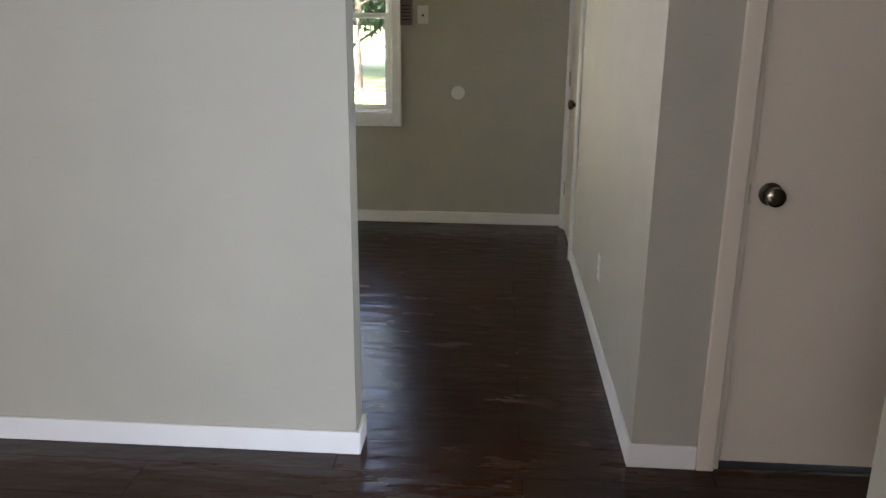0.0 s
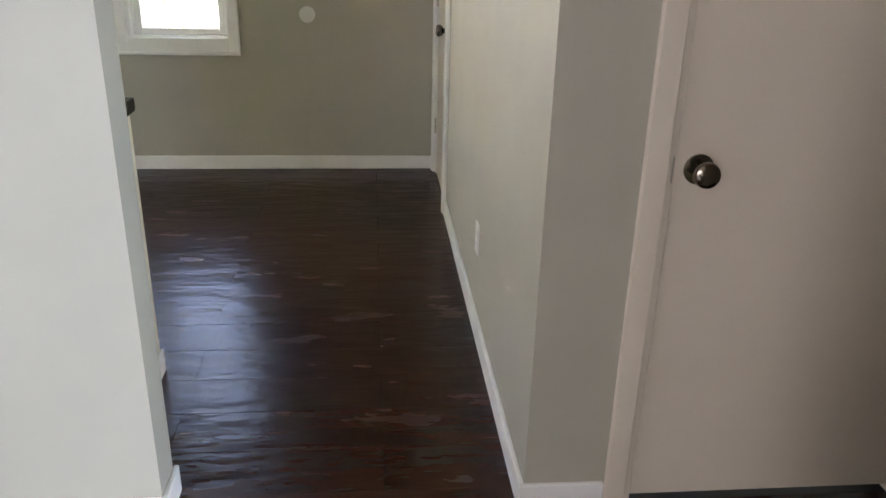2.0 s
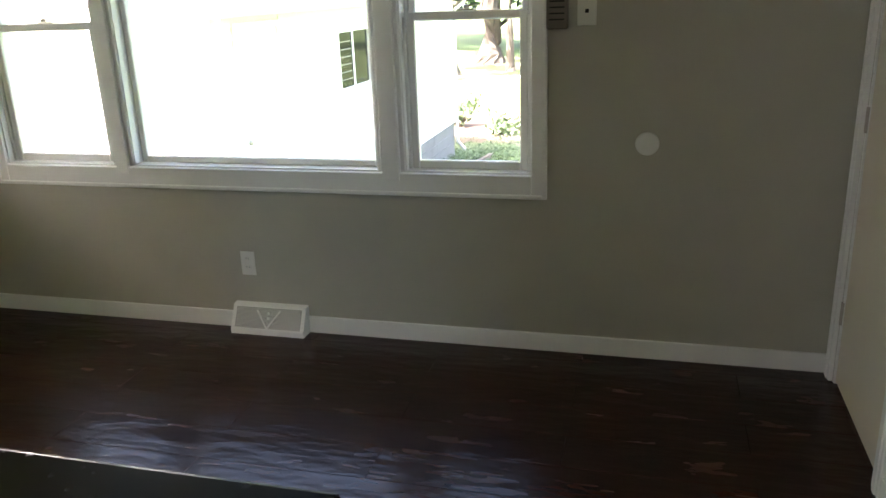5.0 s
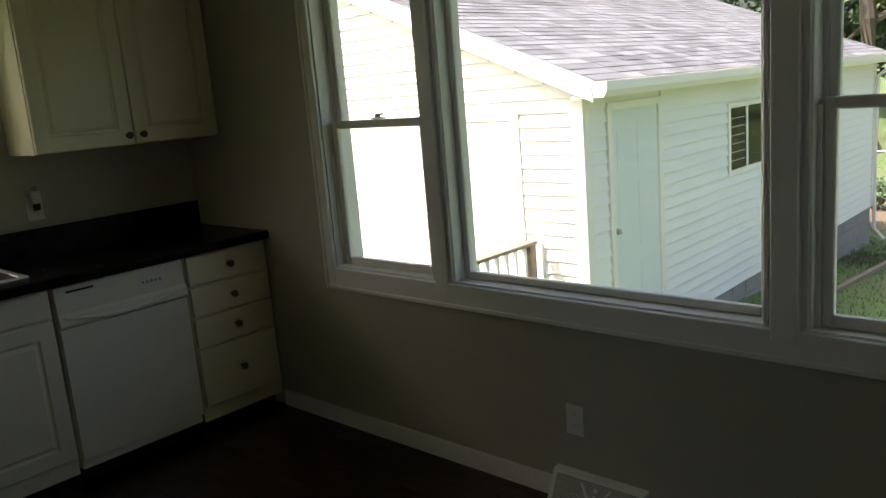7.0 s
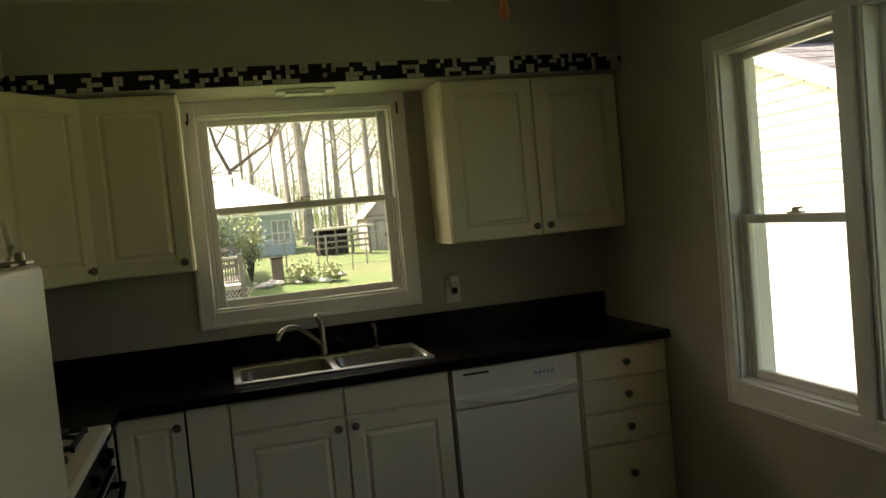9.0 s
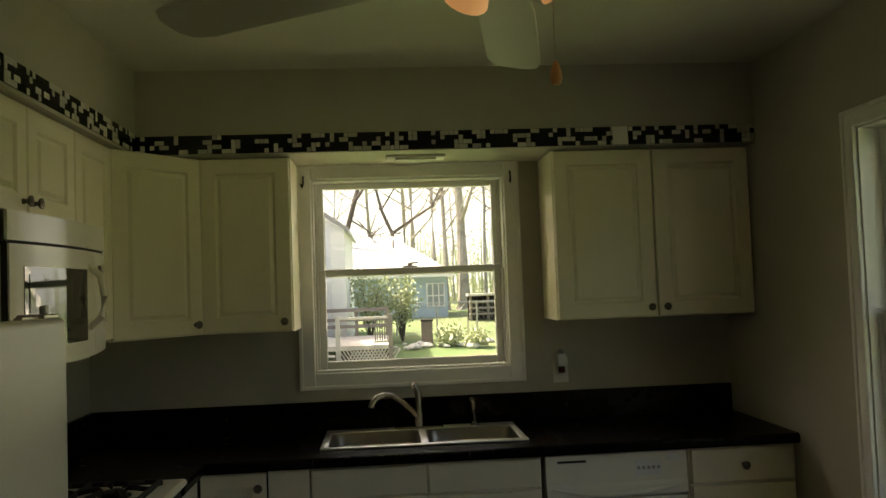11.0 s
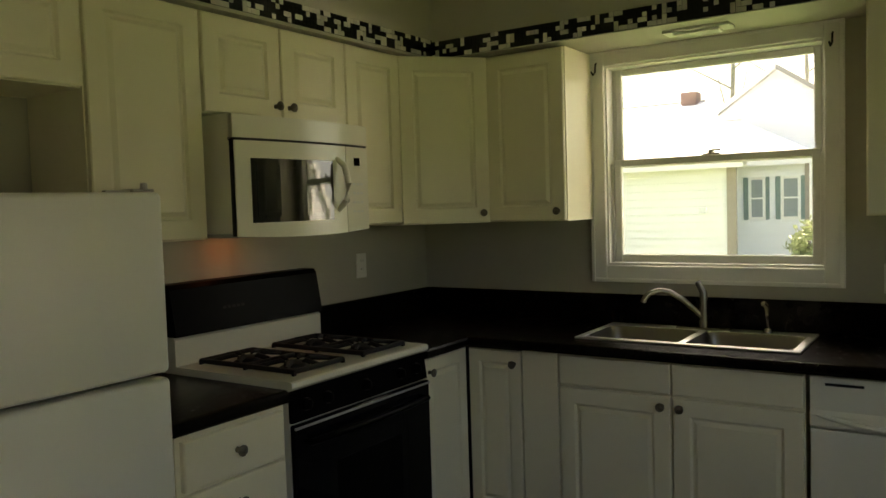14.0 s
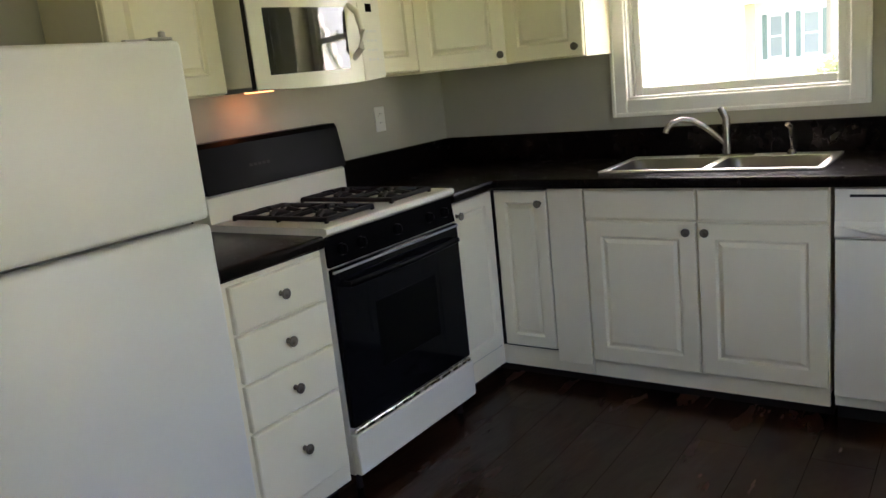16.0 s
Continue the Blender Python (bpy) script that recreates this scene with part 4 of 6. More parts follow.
def bowed(x0, x1, z0, z1, y, bow, mid, half, n=14, t=0.02, lift=0.0):
    """A front that swells towards the room in plan; lift drops its lower edge in the middle."""
    bm = bmesh.new()
    rows = []
    for i in range(n + 1):
        x = x0 + (x1 - x0) * i / n
        k = 1 - ((x - mid) / half) ** 2
        yy = y - bow * k
        rows.append([bm.verts.new(q) for q in ((x, yy, z0 - lift * k), (x, yy, z1), (x, y + t, z1), (x, y + t, z0 - lift * k))])
    for a, b in zip(rows, rows[1:]):
        for q in range(4):
            bm.faces.new((a[q], a[(q + 1) % 4], b[(q + 1) % 4], b[q]))
    bm.faces.new(rows[0])
    bm.faces.new(rows[-1])
    return bm


HM = MWW / 2
part("vent_grille", bowed(0.0, MWW, 1.715, MW1 - 0.004, -0.004, 0.03, HM, HM), M_WHITE, m)
# Thin dark strips stand in for shade around the microwave door.
part("door_gap_shade", bowed(0.0, MWW, 1.7055, 1.7155, 0.0, 0.03, HM, HM), M_DARK, m, "dark strip for the shade under the vent grille")
part("door_gap_shade", B(-0.002, 0.004, -0.002, 0.012, MW0 + 0.012, 1.71), M_DARK, m)
md = part("door", bowed(0.004, 0.53, MW0 + 0.012, 1.706, -0.006, 0.032, HM, HM, lift=0.012), M_WHITE, m, smooth=False)
part("window_frame", bowed(0.062, 0.445, 1.432, 1.648, -0.0085, 0.0318, HM, HM, t=0.003), M_MWGLASS, md, "black window surround")
part("window", bowed(0.082, 0.42, 1.452, 1.63, -0.0105, 0.0318, HM, HM, t=0.003), M_MWGLASS, md, "black glass window")
bm = bmesh.new()
tube(bm, [(0.475, -0.03, 1.66), (0.485, -0.062, 1.63), (0.492, -0.072, 1.565), (0.485, -0.066, 1.50), (0.475, -0.03, 1.465)], [0.010, 0.012, 0.012, 0.012, 0.010], 10)
part("handle", bm, M_WHITE, md, smooth=True)
kp = part("keypad_panel", bowed(0.533, MWW - 0.004, MW0 + 0.012, 1.706, -0.006, 0.032, HM, HM, lift=0.012), M_WHITE, m)
part("display", bowed(0.585, 0.625, 1.635, 1.665, -0.0075, 0.032, HM, HM, t=0.003), M_BGLASS, kp)
for i in range(4):
    for j in range(3):
        part("button", bowed(0.572 + j * 0.027, 0.59 + j * 0.027, 1.455 + i * 0.035, 1.463 + i * 0.035, -0.0066, 0.032, HM, HM, n=2, t=0.002), M_LENS, kp)
part("underside", B(0.02, MWW - 0.02, 0.01, 0.37, MW0 + 0.006, MW0 + 0.02), M_GREYP, m)
lamp_bm = B(0.22, 0.31, 0.24, 0.30, MW0 + 0.001, MW0 + 0.006)
part("cooktop_lamp", lamp_bm, glow_mat("warm_lamp_lens", (0.9, 0.6, 0.35), (1.0, 0.32, 0.10), 0.4), m, "small warm cooktop lamp")
ml = new("cooktop_light", bpy.data.lights.new("cooktop_light", "AREA"))
ml.data.energy, ml.data.size, ml.data.color = 0.010, 0.05, (1.0, 0.28, 0.09)
ml.matrix_world = look((-2.76, 2.93, MW0 - 0.004), (-2.77, 2.85, 0.95))

# refrigerator
FX0, FX1, FYF, FZ = -1.945, -1.212, 3.585, 1.525
r = thing("refrigerator", pose(FX1, FYF, 0, 0, 0, 180), "white top-freezer refrigerator with pebbled doors", "refrigerator")
FW = FX1 - FX0
part("cabinet", B(0.006, FW - 0.006, 0.075, FYF - YST - 0.05, 0.03, FZ - 0.012, 0.008, 2), M_FRIDGE, r)
fd = part("freezer_door", B(0.0, FW, 0.0, 0.066, 1.082, FZ, 0.014, 3), M_FRIDGE, r, smooth=True)
rd = part("fridge_door", B(0.0, FW, 0.0, 0.066, 0.09, 1.070, 0.014, 3), M_FRIDGE, r, smooth=True)
part("door_seal", B(0.012, FW - 0.012, 0.066, 0.075, 0.1, FZ - 0.02), M_GREYP, r)
part("toe_grille", B(0.02, FW - 0.02, 0.03, 0.05, 0.015, 0.085, 0.003), M_GREYP, r)
for dr, z0, z1 in ((fd, 1.10, 1.30), (rd, 0.72, 1.05)):
    bm = bmesh.new()
    tube(bm, [(0.075, 0.004, z0), (0.075, -0.035, z0 + 0.02), (0.075, -0.045, (z0 + z1) / 2), (0.075, -0.035, z1 - 0.02), (0.075, 0.004, z1)], [0.013, 0.014, 0.014, 0.014, 0.013], 10)
    part("handle", bm, M_FRIDGE, dr, smooth=True)
bm = B(FW - 0.075, FW - 0.015, 0.01, 0.06, FZ, FZ + 0.008, 0.002)
lathe(bm, [(0, 0), (0.009, 0), (0.008, 0.014), (0, 0.016)], pose(FW - 0.03, 0.03, FZ + 0.008), 10)
box(bm, FW - 0.14, FW - 0.075, 0.02, 0.035, FZ, FZ + 0.005, 0.001)
part("hinge_cover", bm, M_NICKEL, r, "worn metal top hinge")

# ---- wall fittings ----
def plate(name, m, label, kind_of, category):
    """A wall plate that faces local -y."""
    t = thing(name, m, label, category)
    part("plate", B(-0.036, 0.036, -0.006, 0, -0.058, 0.058, 0.003, 2), M_PLAST, t)
    if kind_of == "outlet":
        for z in (-0.02, 0.02):
            s2 = part("socket", lathe(bmesh.new(), [(0, 0), (0.016, 0), (0.016, 0.002), (0, 0.0025)], pose(0, -0.006, z, 90, 0, 0), 16), M_PLAST, t)
            part("slot", B(-0.007, -0.0055, -0.0088, -0.0082, z - 0.001, z + 0.008), M_DARK, s2)
            part("slot", B(0.0055, 0.007, -0.0088, -0.0082, z - 0.001, z + 0.008), M_DARK, s2)
    elif kind_of == "switch":
        part("toggle_slot", B(-0.006, 0.006, -0.0068, -0.0058, -0.013, 0.013), M_GREYP, t)
        bm = B(-0.004, 0.004, -0.018, 0, -0.004, 0.006, 0.001)
        bmesh.ops.transform(bm, matrix=pose(0, -0.004, 0, 25, 0, 0), verts=bm.verts)
        part("toggle", bm, M_PLAST, t)
        for z in (-0.03, 0.03):
            part("screw", lathe(bmesh.new(), [(0, 0), (0.0035, 0), (0.003, 0.001), (0, 0.001)], pose(0, -0.006, z, 90, 0, 0), 10), M_PLAST, t)
    elif kind_of == "jack":
        part("jack", B(-0.007, 0.007, -0.0075, -0.0055, -0.012, 0.002), M_DARK, t)
    return t


plate("wall_outlet", pose(-1.785, YW, 0.325), "white duplex outlet above the floor vent", "outlet", "outlet")
plate("wall_outlet", pose(XS, 4.993, 1.140, 0, 0, 90), "ivory outlet above the worktop with a plug-in freshener", "outlet", "outlet")
plate("wall_outlet", pose(-3.60, YST, 1.20, 0, 0, 180), "ivory outlet above the worktop corner", "outlet", "outlet")
plate("wall_outlet", pose(XR, 3.735, 0.355, 0, 0, -90), "white outlet low on the passage wall", "outlet", "outlet")
plate("light_switch", pose(XT, 1.683, 1.279, 0, 0, -90), "white toggle light switch on the stub wall", "switch", "switch")
plate("phone_jack", pose(-0.245, YW, 1.415), "white wall plate with a small black jack", "jack", "wall plate")
f = thing("air_freshener", pose(XS, 4.993, 1.16, 0, 0, 90), "white plug-in air freshener with amber vial", "air freshener")
part("body", B(-0.022, 0.022, -0.05, -0.009, 0.0, 0.06, 0.010, 3), M_PLAST, f, smooth=True)
part("vial", lathe(bmesh.new(), [(0, -0.03), (0.014, -0.03), (0.016, -0.02), (0.015, 0.0), (0, 0.002)], pose(0, -0.03, 0), 12), mat("amber_liquid", (0.12, 0.03, 0.02), 0.1, vary=0.1), f, smooth=True)
part("cap", lathe(bmesh.new(), [(0, 0.058), (0.014, 0.058), (0.010, 0.078), (0, 0.08)], pose(0, -0.03, 0), 12), M_GREYP, f, smooth=True)
b = thing("door_chime", pose(-0.353, YW, 1.43), "brown plastic door chime beside the window", "door chime")
part("cover", B(-0.04, 0.04, -0.045, 0, -0.083, 0.083, 0.006, 2), M_BOX, b)
for i in range(5):
    part("slot", B(-0.028, 0.028, -0.0462, -0.0445, -0.05 + i * 0.022, -0.044 + i * 0.022), M_DARK, b)
solo("wall_disc", lathe(bmesh.new(), [(0, 0), (0.046, 0), (0.046, 0.004), (0.043, 0.008), (0, 0.009)], pose(-0.005, YW, 0.91, 90, 0, 0), 32), M_PLAST, "round white blank cover on the wall", "wall plate", smooth=True)
# floor register
v = thing("floor_vent", pose(-1.685, YW, 0), "white baseboard heat register with a V motif", "vent")
bm = bmesh.new()
prism(bm, [(0, 0.0), (-0.085, 0.0), (-0.085, 0.022), (-0.028, 0.128), (0, 0.132)], -0.185, 0.185, "x")
vb = part("housing", bm, M_TRIM, v)
FACE = pose(0, -0.085, 0.024, -28.3, 0, 0)


def on_face(x0, x1, s0, s1, y0, y1, bev=0.0):
    bm = B(x0, x1, y0, y1, s0, s1, bev)
    bmesh.ops.transform(bm, matrix=FACE, verts=bm.verts)
    return bm


part("grille", on_face(-0.165, 0.165, 0.010, 0.106, -0.001, 0.004), mat("register_shadow", (0.30, 0.28, 0.25), 0.6, vary=0.1), v)
for i in range(16):
    part("fin", on_face(-0.163, 0.163, 0.013 + i * 0.0058, 0.0148 + i * 0.0058, -0.0025, 0.0), M_TRIM, v)
for sgn in (-1, 1):
    bm = B(-0.004, 0.004, -0.006, 0.0, 0.0, 0.105, 0.001)
    bmesh.ops.transform(bm, matrix=FACE @ pose(0, 0, 0.008, 0, sgn * 34, 0), verts=bm.verts)
    part("motif_bar", bm, M_TRIM, v)
for z in (0.058, 0.082):
    part("motif_stud", lathe(bmesh.new(), [(0, 0), (0.008, 0), (0.006, 0.004), (0, 0.005)], FACE @ pose(0, -0.001, z, 90, 0, 0), 12), M_TRIM, v)
part("frame_rail", on_face(-0.183, 0.183, 0.107, 0.118, -0.006, 0.002, 0.001), M_TRIM, v)
part("frame_rail", on_face(-0.183, 0.183, 0.0, 0.009, -0.006, 0.002, 0.001), M_TRIM, v)

# mosaic border along the soffit
def border(name, m, length, seed, label):
    rnd = random.Random(seed)
    t = thing(name, m, label, "border")
    part("backing", B(0, length, -0.002, 0, 0.0, 0.078), M_TILE_D, t)
    c = 0.0195
    light, dark = bmesh.new(), bmesh.new()
    n = int(length / c)
    pale = {}
    for i in range(n):
        for k in range(4):
            if (i, k) in pale or rnd.random() > 0.30:
                continue
            pale[i, k] = (1, 1)
            turn = rnd.random()
            if k < 3 and turn < 0.22 and (i, k + 1) not in pale:
                pale[i, k], pale[i, k + 1] = (1, 2), None
            elif i < n - 1 and turn > 0.68:
                pale[i, k], pale[i + 1, k] = (2, 1), None
    for i in range(n):
        for k in range(4):
            if (i, k) not in pale:
                box(dark, i * c + 0.001, (i + 1) * c - 0.001, -0.0036, -0.001, k * c + 0.001, (k + 1) * c - 0.001)
            elif pale[i, k]:
                box(light, i * c + 0.001, (i + pale[i, k][0]) * c - 0.001, -0.0042, -0.001, k * c + 0.001, (k + pale[i, k][1]) * c - 0.001)
    tagged(part("tiles", light, M_TILE_L, t, "pale mosaic squares"), kind="stuff")
    tagged(part("tiles", dark, M_TILE_D, t, "black mosaic squares"), kind="stuff")
    return t


b1 = border("mosaic_border", pose(SX, SY, SOF + 0.004, 0, 0, 90), YW - SY - 0.002, 3, "black and white mosaic border on the soffit")
part("blank_patch", B(5.215 - SY - 0.033, 5.215 - SY + 0.033, -0.0065, -0.0043, 0.0, 0.078), M_PLAST, b1, "plain white patch")
border("mosaic_border", pose(-0.55, SY, SOF + 0.012, 0, 0, 180), 3.21, 9, "black and white mosaic border above the stove side")
# light strip under the soffit and curtain hooks
l = thing("strip_light", pose(-3.92, 4.33, SOF, 0, 0, 90), "slim white light fixture under the soffit", "light fixture")
part("housing", B(-0.13, 0.13, -0.05, 0.05, -0.012, 0, 0.003), M_PLAST, l)
part("diffuser", B(-0.09, 0.09, -0.035, 0.035, -0.022, -0.012, 0.006, 2), M_LENS, l)
for y in (3.815, 4.785):
    h = new("curtain_hook", finish("curtain_hook", tube(bmesh.new(), [(XS + 0.019, y, 2.09), (XS + 0.03, y, 2.085), (XS + 0.036, y, 2.05), (XS + 0.05, y - 0.004, 2.035), (XS + 0.06, y - 0.008, 2.05)], 0.004, 8), M_DARK, True))
    tagged(h, "small black curtain rod hook on the casing", "hook", "curtain hooks")

# ceiling fan with its light kit
FC = (-1.86, 4.40)
f = thing("ceiling_fan", pose(FC[0], FC[1], 0), "pale five-blade ceiling fan with amber glass shades", "ceiling fan")
part("canopy", lathe(bmesh.new(), [(0, CEIL), (0.075, CEIL), (0.07, CEIL - 0.03), (0.035, CEIL - 0.06), (0, CEIL - 0.06)], n=24), M_BLADE, f, smooth=True)
part("downrod", lathe(bmesh.new(), [(0, CEIL - 0.05), (0.013, CEIL - 0.05), (0.013, 2.29), (0, 2.29)], n=12), M_BLADE, f)
part("motor", lathe(bmesh.new(), [(0, 2.32), (0.06, 2.315), (0.115, 2.29), (0.125, 2.25), (0.115, 2.21), (0.07, 2.195), (0, 2.195)], n=28), M_BLADE, f, smooth=True)
for k in range(5):
    an = 168 + 72 * k
    bm = bmesh.new()
    out = [(0.17, -0.05), (0.32, -0.066), (0.74, -0.075), (0.79, -0.062), (0.81, -0.03), (0.81, 0.03), (0.79, 0.062), (0.74, 0.075), (0.32, 0.066), (0.17, 0.05)]
    prism(bm, out, -0.004, 0.004, "z")
    bmesh.ops.transform(bm, matrix=pose(0, 0, 2.18, 0, 0, an) @ pose(0, 0, 0, 11, 0, 0), verts=bm.verts)
    bl = part("blade", bm, M_BLADE, f)
    bm = B(0.09, 0.22, -0.02, 0.02, -0.012, -0.005, 0.002)
    bmesh.ops.transform(bm, matrix=pose(0, 0, 2.187, 0, 0, an) @ pose(0, 0, 0, 11, 0, 0), verts=bm.verts)
    part("blade_arm", bm, M_NICKEL, bl)
lk = part("light_hub", lathe(bmesh.new(), [(0, 2.195), (0.05, 2.19), (0.055, 2.15), (0.03, 2.125), (0, 2.12)], n=20), M_BLADE, f, smooth=True)
for an in (20, 110, 200, 290):
    sm = pose(0, 0, 2.185, 0, 0, an) @ pose(0.06, 0, 0, 0, 122, 0) @ Matrix.Scale(0.85, 4)
    sh = part("glass_shade", lathe(bmesh.new(), [(0.018, 0.0), (0.022, 0.02), (0.040, 0.045), (0.052, 0.08), (0.060, 0.11), (0.057, 0.11), (0.049, 0.08), (0.036, 0.045), (0.018, 0.022)], sm, 20), M_SHADE, f, "glowing amber glass shade", True)
ch = part("pull_chain", tube(bmesh.new(), [(-0.03, 0.11, 2.14), (-0.03, 0.11, 1.96)], 0.0015, 6), M_NICKEL, f)
part("chain_bob", lathe(bmesh.new(), [(0, 0.03), (0.004, 0.028), (0.010, 0.01), (0.012, -0.005), (0.008, -0.016), (0, -0.018)], pose(-0.03, 0.11, 1.948), 14), M_PINE, ch, "orange wooden bob", True)

# ---- outdoors ----
def ground_z(x, y):
    far = max(0.0, y - 9.0)
    return -1.05 - 0.085 * min(far, 12.0) - 0.01 * max(0.0, far - 12.0) + 0.057 * min(max(0.0, -x - 10.0), 14.0) + 0.029 * min(max(0.0, -x - 24.0), 12.0)


bm = bmesh.new()
gx = [-900, -300, -120] + [-70 + 3.5 * i for i in range(29)] + [60, 120, 300, 900]
gy = [-900, -300, -100, -40] + [-12 + 3 * i for i in range(29)] + [100, 200, 400, 900]
rows = []
for y in gy:
    rows.append([bm.verts.new((x, y, ground_z(x, y) + (0.04 * math.sin(x * 1.3) * math.cos(y * 0.9) if abs(x) < 60 and abs(y) < 60 else 0))) for x in gx])
for a, b in zip(rows, rows[1:]):
    for i in range(len(gx) - 1):
        bm.faces.new((a[i], a[i + 1], b[i + 1], b[i]))
solo("ground", bm, M_GRASS, "patchy spring lawn with bare earth", "lawn", "structure", True)


def siding_wall(t, name, m, width, z0, z1, holes=(), pitch=0.125, gable=0.0, material=None, gable_mid=None):
    """Lapped boards on a wall that faces local -y from 0 to width; each board is a part of the wall. A gable rises above z1."""
    back = B(0, width, 0.0, 0.10, z0, z1)
    if gable:
        mid = gable_mid or width / 2
        prism(back, [(0, z1), (width, z1), (mid, z1 + gable)], 0.0, 0.10, "y")
    bmesh.ops.transform(back, matrix=m, verts=back.verts)
    wl = part(name, back, material or M_SIDING, t)
    z = z0
    while z < z1 + gable - 0.03:
        if z < z1:
            spans = [(0.0, width)]
        else:
            k = (z + pitch - z1) / gable
            mid = gable_mid or width / 2
            spans = [(mid * k, width - (width - mid) * k)]
        for h in holes:
            if h[2] < z + pitch * 0.6 and h[3] > z + pitch * 0.4:
                spans = [q for s in spans for q in ((s[0], min(s[1], h[0])), (max(s[0], h[1]), s[1])) if q[1] - q[0] > 0.02]
        for a, b in spans:
            if b - a < 0.05:
                continue
            bm = bmesh.new()
            prism(bm, [(0.0, z + 0.006), (-0.026, z), (-0.026, z + 0.012), (-0.003, z + pitch + 0.006), (0.0, z + pitch + 0.006)], a, b, "x")
            bmesh.ops.transform(bm, matrix=m, verts=bm.verts)
            part("siding_board", bm, material or M_SIDING, wl)
        z += pitch
    return wl


def local_part(name, bm, material, parent, m, label=""):
    bmesh.ops.transform(bm, matrix=m, verts=bm.verts)
    return part(name, bm, material, parent, label)


def shingle_slope(t, x0, x1, y0, y1, z0, z1, material, course=0.14, width=0.3, seed=1, name="roof"):
    """A roof slope rising from (x0, z0) to (x1, z1), running y0 to y1: a deck with rows of proud tabs."""
    rnd = random.Random(seed)
    n = Vector((-(z1 - z0), 0, (x1 - x0))).normalized()
    if n.z < 0:
        n = -n
    bm = bmesh.new()
    length = math.hypot(x1 - x0, z1 - z0)
    up = Vector((x1 - x0, 0, z1 - z0)) / length
    prism(bm, [(x0, z0), (x1, z1), (x1, z1 - 0.08), (x0, z0 - 0.08)], y0, y1, "y")
    rf = part(name, bm, material, t)
    bm = bmesh.new()
    k = 0
    while k * course < length - 0.02:
        y = y0 - rnd.random() * width
        a = Vector((x0, 0, z0)) + up * (k * course - 0.02)
        b = a + up * (course * 1.1)
        while y < y1:
            e = min(y + width - 0.008, y1)
            s0 = max(y, y0)
            if e > s0 + 0.01:
                h = 0.006 + rnd.random() * 0.006
                q = [a + n * h, b + n * 0.004, a + n * 0.0]
                v0 = [bm.verts.new((p.x, s0, p.z)) for p in q]
                v1 = [bm.verts.new((p.x, e, p.z)) for p in q]
                bm.faces.new((v0[0], v1[0], v1[1], v0[1]))
                bm.faces.new((v0[2], v1[2], v1[0], v0[0]))
                bm.faces.new((v0[0], v0[1], v0[2]))
                bm.faces.new((v1[0], v1[2], v1[1]))
            y += width
        k += 1
    tagged(part("shingles", bm, material, rf), kind="stuff")
    return rf


# white garage: side wall faces +x, gable end faces the house
GX, GY0, GY1, GW = -4.10, 9.6, 18.9, 7.0
GZ0, GZ1 = -1.15, 1.45
GR = 1.42
g = thing("garage", pose(0, 0, 0), "white lap-sided garage with grey shingle roof", "garage")
SM = pose(GX, GY0, 0, 0, 0, 90)
FM = pose(GX - GW, GY0, 0)
DO, WO = (0.46, 1.36, -0.86, 1.19), (3.14, 4.26, 0.28, 1.01)
siding_wall(g, "side_wall", SM, GY1 - GY0, GZ0, GZ1, [(DO[0] - 0.09, DO[1] + 0.09, GZ0, DO[3] + 0.09), (WO[0] - 0.07, WO[1] + 0.07, WO[2] - 0.07, WO[3] + 0.07)])
OH = (GW - 0.76 - 4.9, GW - 0.76, GZ0, 1.17)
siding_wall(g, "gable_wall", FM, GW, GZ0, GZ1, [(OH[0] - 0.1, OH[1] + 0.1, GZ0, OH[3] + 0.1)], gable=GR)
local_part("corner_trim", B(GW - 0.09, GW + 0.025, -0.028, 0.01, GZ0, GZ1), M_TRIM, g, FM)
local_part("corner_trim", B(-0.02, 0.09, -0.028, 0.0, GZ0, GZ1), M_TRIM, g, SM)
local_part("corner_trim", B(GY1 - GY0 - 0.09, GY1 - GY0 + 0.02, -0.028, 0.0, GZ0, GZ1), M_TRIM, g, SM)
# foundation blocks under the side wall
bm = B(0, GY1 - GY0, 0.02, 0.12, -2.2, GZ0)
fd2 = local_part("foundation", bm, M_BLOCK, g, SM)
for i in range(24):
    for k in range(4):
        x = i * 0.405 + (0.2 if k % 2 else 0)
        if x + 0.4 < GY1 - GY0:
            local_part("block", B(x, x + 0.395, 0.004, 0.03, GZ0 - 0.205 * (k + 1), GZ0 - 0.205 * k - 0.01, 0.004), M_BLOCK, fd2, SM)
# side door
gd = local_part("side_door", B(DO[0], DO[1], -0.012, 0.0, DO[2], DO[3]), M_SDOOR, g, SM, "pale panelled side door")
for px in ((DO[0] + 0.1, DO[0] + 0.41), (DO[0] + 0.49, DO[0] + 0.8)):
    for pz in ((-0.74, -0.30), (-0.18, 0.50), (0.62, 1.02)):
        local_part("door_panel", B(px[0], px[1], -0.0145, -0.010, pz[0], pz[1], 0.002, 1), M_SDOOR, gd, SM)
local_part("door_lever", lathe(bmesh.new(), [(0, 0), (0.03, 0), (0.028, 0.03), (0, 0.05)], pose(DO[0] + 0.06, -0.012, 0.05, 90, 0, 0), 12), M_NICKEL, gd, SM)
bm = B(DO[0] - 0.075, DO[0], -0.035, 0.0, DO[2], DO[3] + 0.075, 0.004)
box(bm, DO[1], DO[1] + 0.075, -0.035, 0.0, DO[2], DO[3] + 0.075, 0.004)
box(bm, DO[0], DO[1], -0.035, 0.0, DO[3], DO[3] + 0.075, 0.004)
